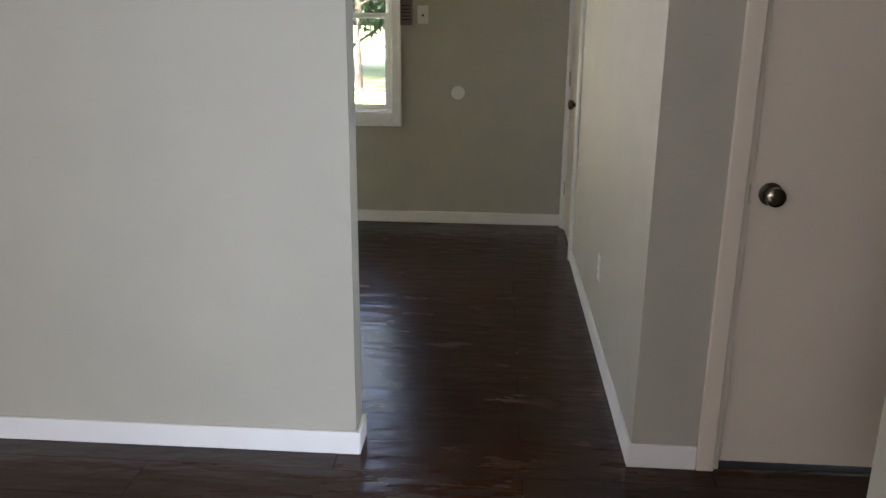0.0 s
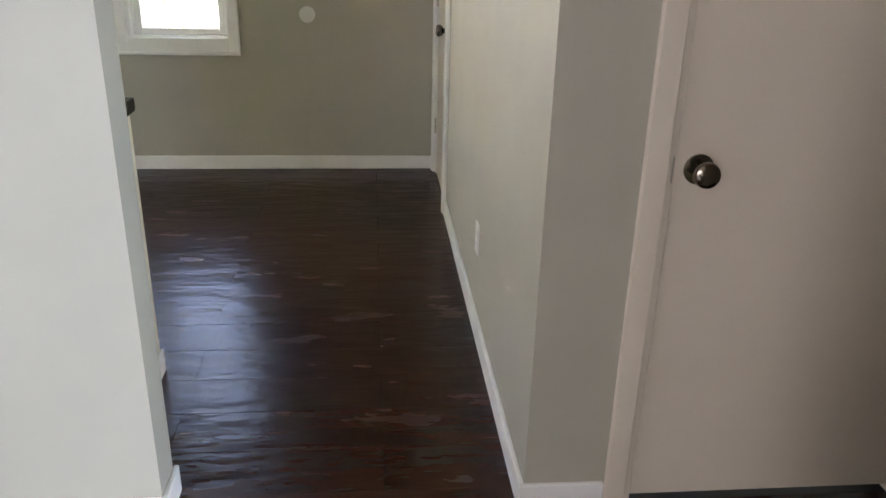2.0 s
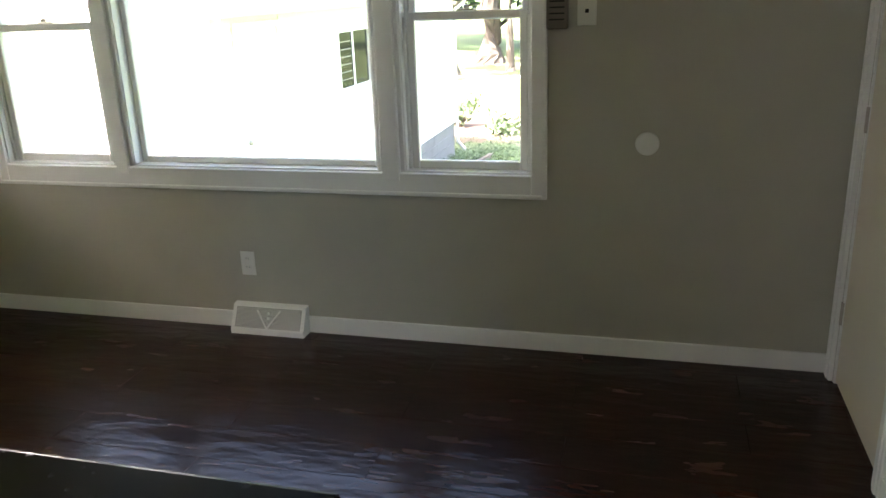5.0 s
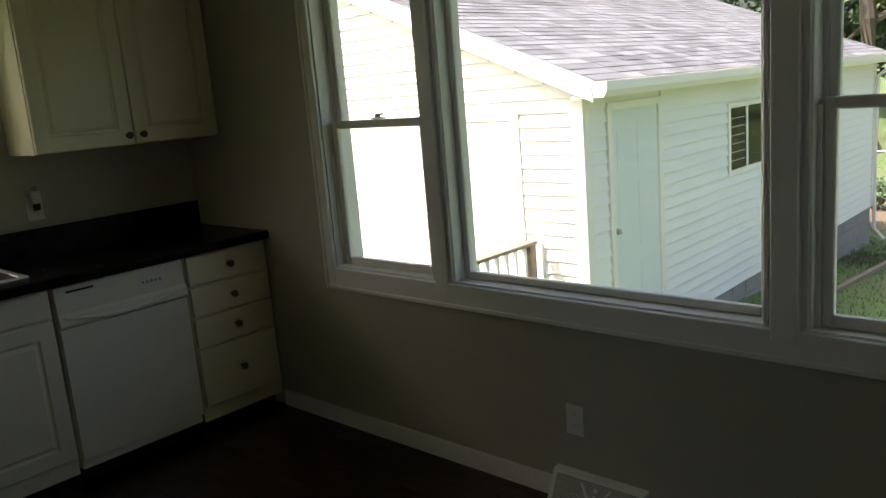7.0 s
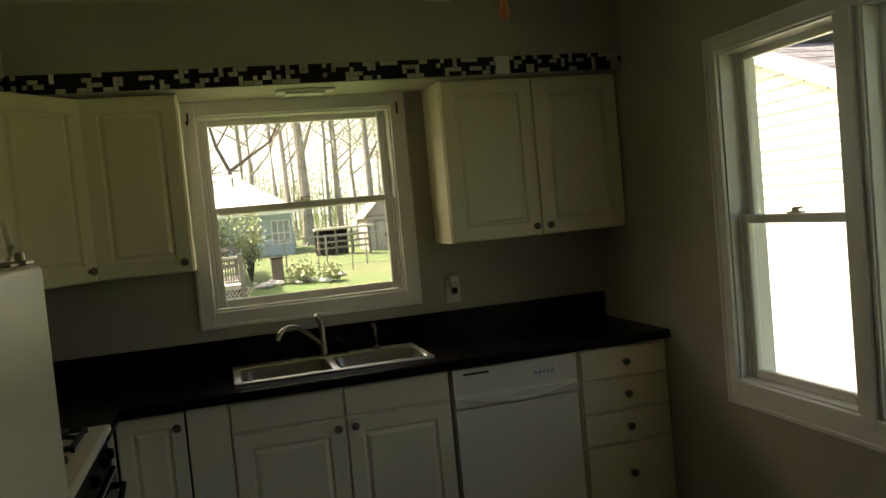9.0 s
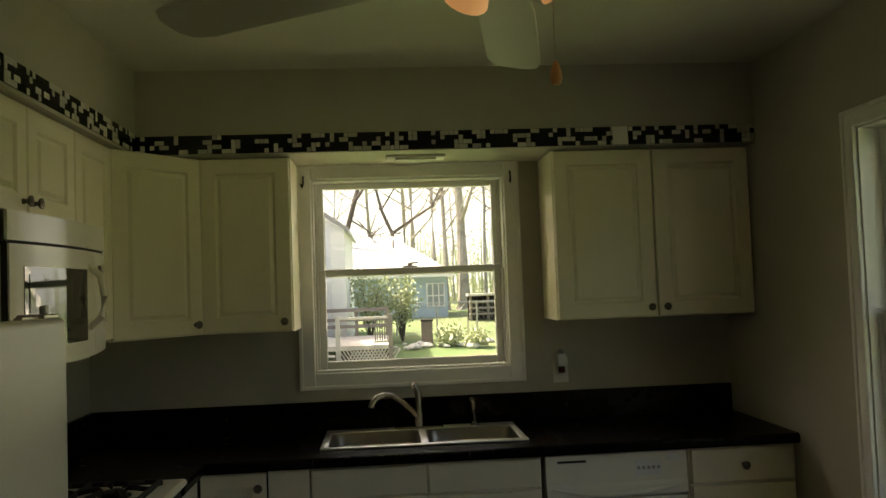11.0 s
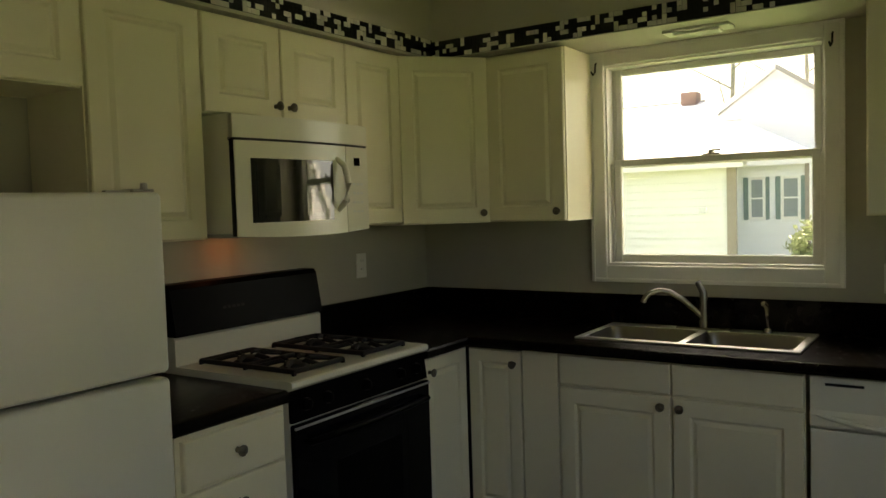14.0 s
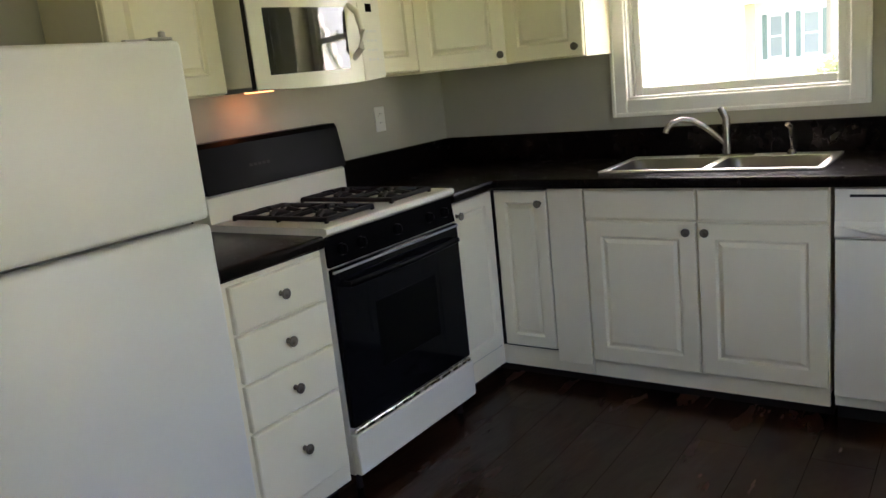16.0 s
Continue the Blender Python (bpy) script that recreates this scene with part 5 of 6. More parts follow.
local_part("door_trim", bm, M_TRIM, g, SM)
# side window
gw = local_part("side_window", B(WO[0], WO[1], -0.006, 0.0, WO[2], WO[3]), M_BGLASS, g, SM, "small dark sliding window")
bm = bmesh.new()
for a in ((WO[0] - 0.06, WO[0], WO[2] - 0.06, WO[3] + 0.06), (WO[1], WO[1] + 0.06, WO[2] - 0.06, WO[3] + 0.06), (WO[0], WO[1], WO[3], WO[3] + 0.06), (WO[0], WO[1], WO[2] - 0.06, WO[2])):
    box(bm, a[0], a[1], -0.034, 0.0, a[2], a[3], 0.004)
box(bm, (WO[0] + WO[1]) / 2 - 0.06, (WO[0] + WO[1]) / 2 - 0.01, -0.02, 0, WO[2], WO[3], 0.003)
local_part("window_frame", bm, M_TRIM, gw, SM)
for i in range(6):
    local_part("muntin", B(WO[0] + 0.01, WO[0] + 0.46, -0.010, -0.006, WO[2] + 0.1 * (i + 1), WO[2] + 0.1 * (i + 1) + 0.012), M_GREYP, gw, SM)
# overhead door
od = local_part("overhead_door", B(OH[0], OH[1], 0.0 - 0.004, 0.0, OH[2], OH[3]), M_SIDING, g, FM, "white sectional overhead door")
for k in range(5):
    z = OH[2] + k * (OH[3] - OH[2]) / 5
    sec = local_part("door_section", B(OH[0], OH[1], -0.02, -0.004, z + 0.006, z + (OH[3] - OH[2]) / 5 - 0.006, 0.004), M_SIDING, od, FM)
    for i in range(8):
        x = OH[0] + 0.08 + i * (OH[1] - OH[0] - 0.1) / 8
        local_part("raised_panel", B(x, x + 0.5, -0.027, -0.019, z + 0.09, z + 0.37, 0.006), M_SIDING, sec, FM)
bm = B(OH[0] - 0.09, OH[0], -0.035, 0.0, OH[2], OH[3] + 0.09, 0.004)
box(bm, OH[1], OH[1] + 0.09, -0.035, 0.0, OH[2], OH[3] + 0.09, 0.004)
box(bm, OH[0], OH[1], -0.035, 0.0, OH[3], OH[3] + 0.09, 0.004)
local_part("overhead_trim", bm, M_TRIM, g, FM)
# roof with rake boards, fascia, gutter and downspout
RX = GX - GW / 2
OV = 0.14
slope = GR / (GW / 2)
shingle_slope(g, GX + 0.22, RX, GY0 - OV, GY1 + OV, GZ1 - 0.22 * slope + 0.12, GZ1 + GR + 0.12, M_SHINGLE, seed=2)
shingle_slope(g, GX - GW - 0.22, RX, GY0 - OV, GY1 + OV, GZ1 - 0.22 * slope + 0.12, GZ1 + GR + 0.12, M_SHINGLE, course=0.28, width=0.6, seed=4)
for sgn in (1, -1):
    bm = bmesh.new()
    xe = RX + sgn * (GW / 2 + 0.22)
    ze = GZ1 - 0.22 * slope
    prism(bm, [(xe, ze + 0.115), (RX, GZ1 + GR + 0.115), (RX, GZ1 + GR - 0.06), (xe, ze - 0.06)], GY0 - OV - 0.02, GY0 - OV + 0.005, "y")
    part("rake_board", bm, M_TRIM, g)
    bm = bmesh.new()
    prism(bm, [(xe, ze + 0.03), (RX, GZ1 + GR + 0.03), (RX, GZ1 + GR + 0.01), (xe, ze + 0.01)], GY0 - OV + 0.005, GY0, "y")
    part("rake_soffit", bm, M_TRIM, g)
bm = bmesh.new()
ze = GZ1 - 0.22 * slope
prism(bm, [(GX + 0.21, ze + 0.11), (GX + 0.225, ze + 0.11), (GX + 0.225, ze - 0.01), (GX + 0.31, ze - 0.01), (GX + 0.34, ze + 0.04), (GX + 0.34, ze + 0.10), (GX + 0.355, ze + 0.105), (GX + 0.355, ze + 0.03), (GX + 0.32, ze - 0.025), (GX + 0.21, ze - 0.025)], GY0 - OV - 0.02, GY1 + OV, "y")
part("gutter", bm, M_TRIM, g)
part("eave_soffit", B(GX, GX + 0.21, GY0 - OV, GY1 + OV, ze - 0.03, ze - 0.01), M_TRIM, g)
part("downspout", tube(bmesh.new(), [(GX + 0.29, GY1 - 0.03, ze - 0.02), (GX + 0.27, GY1 - 0.03, ze - 0.1), (GX + 0.07, GY1 - 0.03, ze - 0.26), (GX + 0.06, GY1 - 0.03, -1.55), (GX + 0.2, GY1 + 0.05, -1.75)], 0.035, 8), M_TRIM, g)
# mulch bed with a low edging board
bm = bmesh.new()
box(bm, GX + 0.0, GX + 0.75, 12.2, GY1 - 0.1, -2.1, -1.62)
bmesh.ops.transform(bm, matrix=Matrix.Translation((GX, 15.5, -1.6)) @ Matrix.Rotation(radians(-4.6), 4, "X") @ Matrix.Translation((-GX, -15.5, 1.6)), verts=bm.verts)
solo("flower_bed", bm, M_EARTH, "narrow bare mulch bed beside the garage", "flower bed", "structure")
bm = bmesh.new()
box(bm, GX + 0.75, GX + 0.82, 12.2, GY1 - 0.1, -2.1, -1.53)
bmesh.ops.transform(bm, matrix=Matrix.Translation((GX, 15.5, -1.6)) @ Matrix.Rotation(radians(-4.6), 4, "X") @ Matrix.Translation((-GX, -15.5, 1.6)), verts=bm.verts)
solo("bed_edging", bm, M_DECK, "weathered timber edging of the mulch bed", "edging")

# deck with railing between house and garage
dk = thing("deck", pose(0, 0, 0), "weathered wooden deck with white balusters", "deck")
for i in range(14):
    part("deck_board", B(-6.6 + i * 0.145, -6.46 + i * 0.145, YW + 0.2, 9.42, -0.93, -0.90, 0.003), M_DECK, dk)
part("top_rail", B(-4.63, -4.53, YW + 0.2, 9.44, 0.035, 0.07, 0.006, 2), M_DECK, dk)
part("bottom_rail", B(-4.60, -4.56, YW + 0.2, 9.36, -0.80, -0.74, 0.004), M_DECK, dk)
for y in (YW + 0.25, 7.6, 9.37):
    part("post", B(-4.625, -4.535, y - 0.045, y + 0.045, -1.3, 0.034, 0.004), M_DECK, dk)
for i in range(26):
    y = YW + 0.36 + i * 0.135
    if min(abs(y - q) for q in (7.6, 9.37)) > 0.07:
        part("baluster", B(-4.60, -4.565, y - 0.018, y + 0.018, -0.74, 0.035), M_SIDING, dk)

# neighbouring houses seen over the sink
def hip_roof(t, material, eave, r0, r1, z, rise):
    """Four slopes from an eave outline (front start, front end, back end, back start) to a ridge, with capped hips."""
    bm = bmesh.new()
    e = [bm.verts.new((q[0], q[1], z)) for q in eave]
    a, b = bm.verts.new((*r0, z + rise)), bm.verts.new((*r1, z + rise))
    for f in ((e[0], e[1], b, a), (e[1], e[2], b), (e[2], e[3], a, b), (e[3], e[0], a), tuple(e)):
        bm.faces.new(f)
    rf = part("roof", bm, material, t)
    part("hip_cap", tube(bmesh.new(), [(*r0, z + rise), (*r1, z + rise), (*eave[1], z)], 0.035, 6), M_GREYP, rf)
    return rf


def neighbour(name, label, x, y0, y1, z0, z1, depth, rise, siding, roofing, windows, pitch, skew, ridge_end, overhang=0.3):
    """A house whose lapped wall faces +x at x; windows: (y0, y1, z0, z1, shutters)."""
    t = thing(name, pose(0, 0, 0), label, "house")
    m2 = pose(x, y0, 0, 0, 0, 90)
    siding_wall(t, "wall", m2, y1 - y0, z0, z1, [(a - y0 - 0.05, b - y0 + 0.05, c - 0.05, e + 0.05) for a, b, c, e, s in windows], pitch, material=siding)
    back = (x - depth, y1 - skew)
    part("end_wall", prism(bmesh.new(), [(x - 0.1, y1), (x - 0.1, y1 - 0.1), (back[0], back[1] - 0.1), back], z0, z1, "z"), siding, t)
    hip_roof(t, roofing, [(x + overhang, y0 - 0.3), (x + overhang, y1 + 0.25), (back[0] - 0.3, back[1] + 0.25), (back[0] - 0.3, y0 - 0.3)], (x - depth / 2, y0 + 3.0), (x - depth / 2, ridge_end), z1, rise)
    part("fascia", B(x + overhang, x + overhang + 0.03, y0 - 0.3, y1 + 0.2, z1 - 0.2, z1 + 0.01), M_TRIM, t)
    for a, b, c, e, shut in windows:
        wdw = part("window", B(x - 0.005, x + 0.004, a, b, c, e), M_NWIN, t)
        bm = bmesh.new()
        for q in ((a - 0.06, a, c - 0.06, e + 0.06), (b, b + 0.06, c - 0.06, e + 0.06), (a, b, e, e + 0.06), (a, b, c - 0.06, c), (a, b, (c + e) / 2 - 0.02, (c + e) / 2 + 0.02)):
            box(bm, x, x + 0.035, q[0], q[1], q[2], q[3])
        part("window_frame", bm, M_TRIM, wdw)
        if shut:
            for s0, s1 in ((a - 0.17, a - 0.065), (b + 0.065, b + 0.15)):
                part("shutter", B(x + 0.005, x + 0.04, s0, s1, c - 0.06, e + 0.06, 0.004), M_SHUTTER, wdw)
    return t


na = neighbour("neighbour_house", "cream lap-sided neighbouring house with pale roof", -15.9, -9.0, 1.64, -1.1, 2.2, 9.0, 1.6, M_YSIDING, M_PALEROOF, [], 0.15, 2.1, -0.1)
part("corner_trim", B(-15.92, -15.84, 1.49, 1.66, -1.1, 2.2, 0.004), M_POST, na, "corner board coloured taupe for its shade")
part("vent_cap", B(-15.87, -15.83, 0.98, 1.12, 1.18, 1.28, 0.006), M_YSIDING, na)
part("chimney", B(-20.5, -20.1, -0.62, -0.24, 3.3, 4.02, 0.01), M_BRICK, na, "square red-brown brick chimney")
nb = neighbour("neighbour_house", "white neighbouring house with dark green shutters", -20.0, -3.0, 2.25, -1.1, 2.35, 7.0, 1.2, M_SIDING, M_PALEROOF, [(1.02, 1.27, 0.98, 1.84, True), (1.72, 2.02, 0.98, 1.84, True)], 0.15, 0.8, -1.3)
part("corner_trim", B(-20.0, -19.95, 2.17, 2.26, -0.8, 2.35), M_POST, nb, "corner board coloured taupe for its shade")
# gabled wing behind it, its gable facing the kitchen
nw = thing("neighbour_house", pose(0, 0, 0), "white gabled neighbouring house with grey rake and downspout", "house")
siding_wall(nw, "gable_wall", pose(-24.3, -1.45, 0, 0, 0, 90), 4.5, -0.6, 3.36, [], 0.15, 1.58, M_SIDING)
for sgn in (-1, 1):
    yo = 0.8 + sgn * 2.4
    part("roof", prism(bmesh.new(), [(0.8, 5.06), (yo, 3.38), (yo, 3.28), (0.8, 4.96)], -31.0, -24.05, "x"), M_PALEROOF, nw)
    part("rake_board", prism(bmesh.new(), [(0.8, 5.07), (yo, 3.39), (yo, 3.25), (0.8, 4.93)], -24.05, -24.02, "x"), M_GREYP if sgn > 0 else M_TRIM, nw, "painted rake board")
part("side_wall", B(-31.0, -24.4, 2.95, 3.05, -0.6, 3.34), M_SIDING, nw)
part("corner_trim", B(-24.32, -24.24, 2.62, 3.06, -0.6, 3.3, 0.004), M_TRIM, nw)
part("downspout", tube(bmesh.new(), [(-24.0, 2.52, 3.84), (-24.06, 2.46, 3.80), (-24.12, 2.45, 2.2), (-24.2, 2.36, 2.1), (-24.2, 2.36, -0.4)], 0.04, 8), M_GREYP, nw, "grey downspout")
# blue-grey house with a hipped roof
nc = thing("neighbour_house", pose(0, 0, 0), "blue-grey house with a pale hipped roof across the lawns", "house")
siding_wall(nc, "wall", pose(-38.0, -2.0, 0, 0, 0, 90), 9.2, -0.4, 2.12, [], 0.2, material=M_BLUE)
part("end_wall", B(-46.0, -38.1, 7.1, 7.2, -0.4, 2.12), M_BLUE, nc)
hr = hip_roof(nc, M_PALEROOF, [(-37.6, -2.4), (-37.6, 7.55), (-46.4, 7.55), (-46.4, -2.4)], (-42.0, 1.8), (-42.0, 4.7), 2.15, 2.1)
part("vent_pipe", tube(bmesh.new(), [(-40.6, 4.75, 3.5), (-40.6, 4.75, 4.0)], 0.06, 8), M_GREYP, hr)
part("fascia", B(-37.62, -37.58, -2.4, 7.55, 2.0, 2.16), M_TRIM, nc)
pw = part("porch_window", B(-37.99, -37.95, 6.2, 7.05, 0.6, 1.7), M_NWIN, nc)
for y in (6.2, 6.48, 6.76, 7.02):
    part("window_bar", B(-37.95, -37.9, y, y + 0.05, 0.55, 1.75), M_TRIM, pw)
for z in (0.6, 1.1, 1.68):
    part("window_bar", B(-37.95, -37.9, 6.2, 7.07, z, z + 0.05), M_TRIM, pw)

# neighbour's deck with steps, railing and lattice skirt
dk = thing("neighbour_deck", pose(0, 0, 0), "sunlit wooden deck with balusters and lattice skirt", "deck")
for i in range(29):
    part("deck_board", B(-19.95 - i * 0.145, -19.81 - i * 0.145, 2.3, 4.34, 0.14, 0.18), M_PALEDECK, dk)
part("rim_board", B(-19.81, -19.77, 2.3, 4.34, 0.08, 0.19), M_PALEDECK, dk)
part("top_rail", B(-19.83, -19.75, 3.0, 4.36, 0.82, 0.88, 0.006), M_PALEDECK, dk)
part("low_rail", B(-19.81, -19.77, 3.9, 4.26, 0.24, 0.29), M_PALEDECK, dk)
for i in range(6):
    part("baluster", B(-19.81, -19.78, 3.92 + i * 0.058, 3.95 + i * 0.058, 0.28, 0.83), M_SHED, dk)
for y, h, mt in ((2.98, 0.92, M_PALEDECK), (4.25, 0.93, M_SHED)):
    part("post", B(-19.85, -19.74, y, y + 0.11, -0.7, h, 0.005), mt, dk)
for y in (2.3, 3.3, 4.2):
    part("back_post", B(-23.98, -23.88, y, y + 0.1, -0.4, 0.98, 0.005), M_SHED, dk)
for z in (0.42, 0.62, 0.90):
    part("bench_board", B(-23.87, -23.8, 2.3, 4.3, z, z + 0.10, 0.005), M_SHED, dk)
# Dark sheet behind the slats paints the shade beneath the deck.
part("lattice_shade", B(-19.9, -19.88, 3.08, 4.3, -0.7, 0.08), M_DARK, dk)
for i in range(14):
    for sgn in (-1, 1):
        bm = B(-0.006, 0.006, -0.018, 0.018, -0.42, 0.42)
        bmesh.ops.transform(bm, matrix=Matrix.Translation((-19.82 + 0.012 * sgn, 3.2 + i * 0.085, -0.28)) @ Matrix.Rotation(radians(32 * sgn), 4, "X"), verts=bm.verts)
        part("lattice_slat", bm, M_PALEDECK, dk)
for i in range(4):
    part("step", B(-19.77 + 0.24 * i, -19.47 + 0.24 * i, 2.3, 2.96, -0.05 - i * 0.16, -0.01 - i * 0.16, 0.004), M_PALEDECK, dk)
for y in (2.3, 2.92):
    part("stringer", prism(bmesh.new(), [(-19.77, -0.06), (-18.75, -0.72), (-18.75, -0.9), (-19.77, -0.4)], y, y + 0.04, "y"), M_SHED, dk)

# small garden shed facing the house
sh = thing("garden_shed", pose(-37.0, 11.2, ground_z(-37, 11.2), 0, 0, 90), "small pale-grey gabled garden shed with double doors", "shed")
part("wall", B(-0.85, 0.85, -1.0, 1.3, -0.1, 1.6), M_SHEDPALE, sh)
part("gable", prism(bmesh.new(), [(-0.85, 1.6), (0.85, 1.6), (0, 2.45)], -1.0, 1.3, "y"), M_SHEDPALE, sh)
part("gable_band", B(-0.86, 0.86, -1.03, -1.0, 1.56, 1.64), M_SHED, sh)
for s1 in (-1, 1):
    part("roof", prism(bmesh.new(), [(s1 * 0.98, 1.5), (0, 2.48), (0, 2.56), (s1 * 0.98, 1.58)], -1.1, 1.4, "y"), M_SHEDPALE, sh)
    dd = part("door", B(min(s1 * 0.01, s1 * 0.42), max(s1 * 0.01, s1 * 0.42), -1.03, -1.0, 0.05, 1.32, 0.005), M_SHEDPALE, sh)
    part("door_handle", B(min(s1 * 0.03, s1 * 0.07), max(s1 * 0.03, s1 * 0.07), -1.06, -1.03, 0.65, 0.78), M_DARK, dd)
    part("door_trim", B(s1 * 0.46 - 0.04, s1 * 0.46 + 0.04, -1.04, -1.0, 0.0, 1.4), M_SHED, sh)
part("door_head", B(-0.5, 0.5, -1.04, -1.0, 1.34, 1.42), M_SHED, sh)
# lumber rack beside the shed
lr = thing("lumber_rack", pose(-34.0, 8.95, ground_z(-34, 9)), "low lumber rack roofed with a pale plank", "rack")
for y in (-1.1, -0.35, 0.35, 1.1):
    part("post", B(-0.05, 0.05, y - 0.05, y + 0.05, -0.1, 1.05), M_SHED, lr)
part("roof_plank", B(-0.35, 0.35, -1.25, 1.25, 1.05, 1.15, 0.01), M_PALEDECK, lr, "pale weathered plank roof")
for z in (0.25, 0.5, 0.75):
    part("stacked_board", B(-0.25, 0.2, -1.15, 1.15, z, z + 0.07, 0.005), M_SHED, lr)
part("back_board", B(-0.34, -0.3, -1.2, 0.2, 0.0, 1.04), M_DARK, lr)
# dark bin on the stony bed, and garden stakes
bn = thing("garden_bin", pose(-24.6, 5.45, ground_z(-24.6, 5.45)), "dark brown square garden bin with a lid", "bin")
part("body", B(-0.17, 0.17, -0.17, 0.17, -0.05, 0.74, 0.02), M_BOX, bn)
part("lid", B(-0.19, 0.19, -0.19, 0.19, 0.74, 0.80, 0.015), M_DARK, bn)
rnd = random.Random(77)
for i in range(16):
    sx, sy, sr = rnd.uniform(-25.3, -23.6), 4.5 + i * 0.19 + rnd.uniform(-0.1, 0.1), rnd.uniform(0.08, 0.24)
    bm = bmesh.new()
    bmesh.ops.create_icosphere(bm, subdivisions=2, radius=sr)
    for v4 in bm.verts:
        v4.co *= rnd.uniform(0.82, 1.1)
        v4.co.z *= 0.55
    bmesh.ops.transform(bm, matrix=Matrix.Translation((sx, sy, ground_z(sx, sy) + sr * 0.25)), verts=bm.verts)
    solo("garden_stone", bm, M_STONE, "pale rounded stone edging the garden bed", "stone", group="bed stones")
for y in (6.85, 7.95):
    solo("garden_stake", tube(bmesh.new(), [(-26.0, y, ground_z(-26, y) - 0.1), (-26.0, y + 0.02, 0.52)], 0.02, 6), M_SHED, "thin wooden stake in the lawn", "stake", group="garden stakes")


# chain-link fences
def fence(name, p0, p1, n, h, label):
    t = thing(name, pose(0, 0, 0), label, "fence")
    a, b = Vector(p0), Vector(p1)
    tops = []
    for i in range(n + 1):
        q = a.lerp(b, i / n)
        z = ground_z(q.x, q.y)
        part("post", tube(bmesh.new(), [(q.x, q.y, z - 0.2), (q.x, q.y, z + h + 0.03)], 0.03, 8), M_METAL, t)
        tops.append((q.x, q.y, z + h))
    part("top_rail", tube(bmesh.new(), tops, 0.02, 6), M_METAL, t)
    part("bottom_wire", tube(bmesh.new(), [(x, y, z - h + 0.06) for x, y, z in tops], 0.006, 4), M_METAL, t)
    d3 = (b - a).normalized()
    bm = bmesh.new()
    L = (b - a).length
    for i in range(int(L / 0.16)):
        for sgn in (1, -1):
            q = a + d3 * (i * 0.16 + 0.05)
            e = q + d3 * sgn * h * 0.7
            z = ground_z(q.x, q.y)
            tube(bm, [(q.x, q.y, z + 0.05), (e.x, e.y, z + h)], 0.003, 3)
    tagged(part("mesh_wire", bm, M_METAL, t), kind="stuff")
    return t


fence("wire_fence", (-9, 26.0, 0), (8, 25.0, 0), 7, 1.15, "low chain-link fence across the back lawn")
fence("wire_fence", (-28, 4.6, 0), (-28, 13.0, 0), 6, 1.12, "low chain-link fence between the lawns")


# trees
def tree(name, x, y, h, r, seed, leaves, label, leaf_mat, spread=0.35, leaf=0.12, start=0.35, group="", bark=None):
    rnd = random.Random(seed)
    t = thing(name, pose(x, y, ground_z(x, y) - 0.1), label, "tree", group)
    bm = bmesh.new()
    tips = []
    pts = [Vector((0, 0, 0))]
    for k in range(1, 7):
        pts.append(Vector((rnd.uniform(-1, 1) * 0.02 * h * k / 6, rnd.uniform(-1, 1) * 0.02 * h * k / 6, h * k / 6)))
    flare = [r * 1.7] + [r * (1 - 0.13 * k) for k in range(1, 7)]
    pts.insert(1, Vector((0, 0, h * 0.035)))
    flare.insert(1, r * 1.08)
    tube(bm, pts, flare, 10)
    part("trunk", bm, bark or M_BARK, t)
    bm = bmesh.new()
    for i in range(11):
        k = start + (1 - start) * i / 11
        base_p = Vector((0, 0, h * k))
        an = i * 2.4 + rnd.random()
        le = h * spread * (1.15 - 0.6 * k) * rnd.uniform(0.7, 1.2)
        mid = base_p + Vector((math.cos(an) * le * 0.5, math.sin(an) * le * 0.5, le * 0.28))
        end = base_p + Vector((math.cos(an) * le, math.sin(an) * le, le * rnd.uniform(0.4, 0.9)))
        rb = r * 0.42 * (1.2 - k)
        tube(bm, [base_p, mid, end], [rb, rb * 0.6, rb * 0.15], 6)
        tips += [mid, end]
        for q in range(4):
            f0 = rnd.uniform(0.35, 0.95)
            s0 = base_p.lerp(mid, f0 * 2) if f0 < 0.5 else mid.lerp(end, f0 * 2 - 1)
            a2 = an + rnd.uniform(-1.2, 1.2)
            e2 = s0 + Vector((math.cos(a2), math.sin(a2), rnd.uniform(0.2, 1.0))) * le * rnd.uniform(0.25, 0.5)
            tube(bm, [s0, e2], [rb * 0.3, rb * 0.07], 4)
            tips.append(e2)
    part("limbs", bm, bark or M_BARK, t)
    if leaves:
        vs, fs = [], []
        for i in range(leaves):
            o = rnd.choice(tips) + Vector((rnd.gauss(0, 1), rnd.gauss(0, 1), rnd.gauss(0, 0.8))) * h * 0.045
            u = Vector((rnd.gauss(0, 1), rnd.gauss(0, 1), rnd.gauss(0, 1))).normalized() * leaf * rnd.uniform(0.5, 1.2)
            w = u.orthogonal().normalized() * leaf * 0.5
            b0 = len(vs)
            vs += [o - u, o + w, o + u, o - w]
            fs.append((b0, b0 + 1, b0 + 2, b0 + 3))
        me = bpy.data.meshes.new("crown")
        me.from_pydata([tuple(v3) for v3 in vs], [], fs)
        me.materials.append(leaf_mat)
        cr = new("crown", me)
        cr.parent = t
        tagged(cr, kind="stuff")
    return t


tree("tree", -8.7, 45.0, 17, 0.62, 11, 5200, "stout tree with flared trunk and pale spring leaves", M_LEAF, 0.4, 0.25, 0.32)
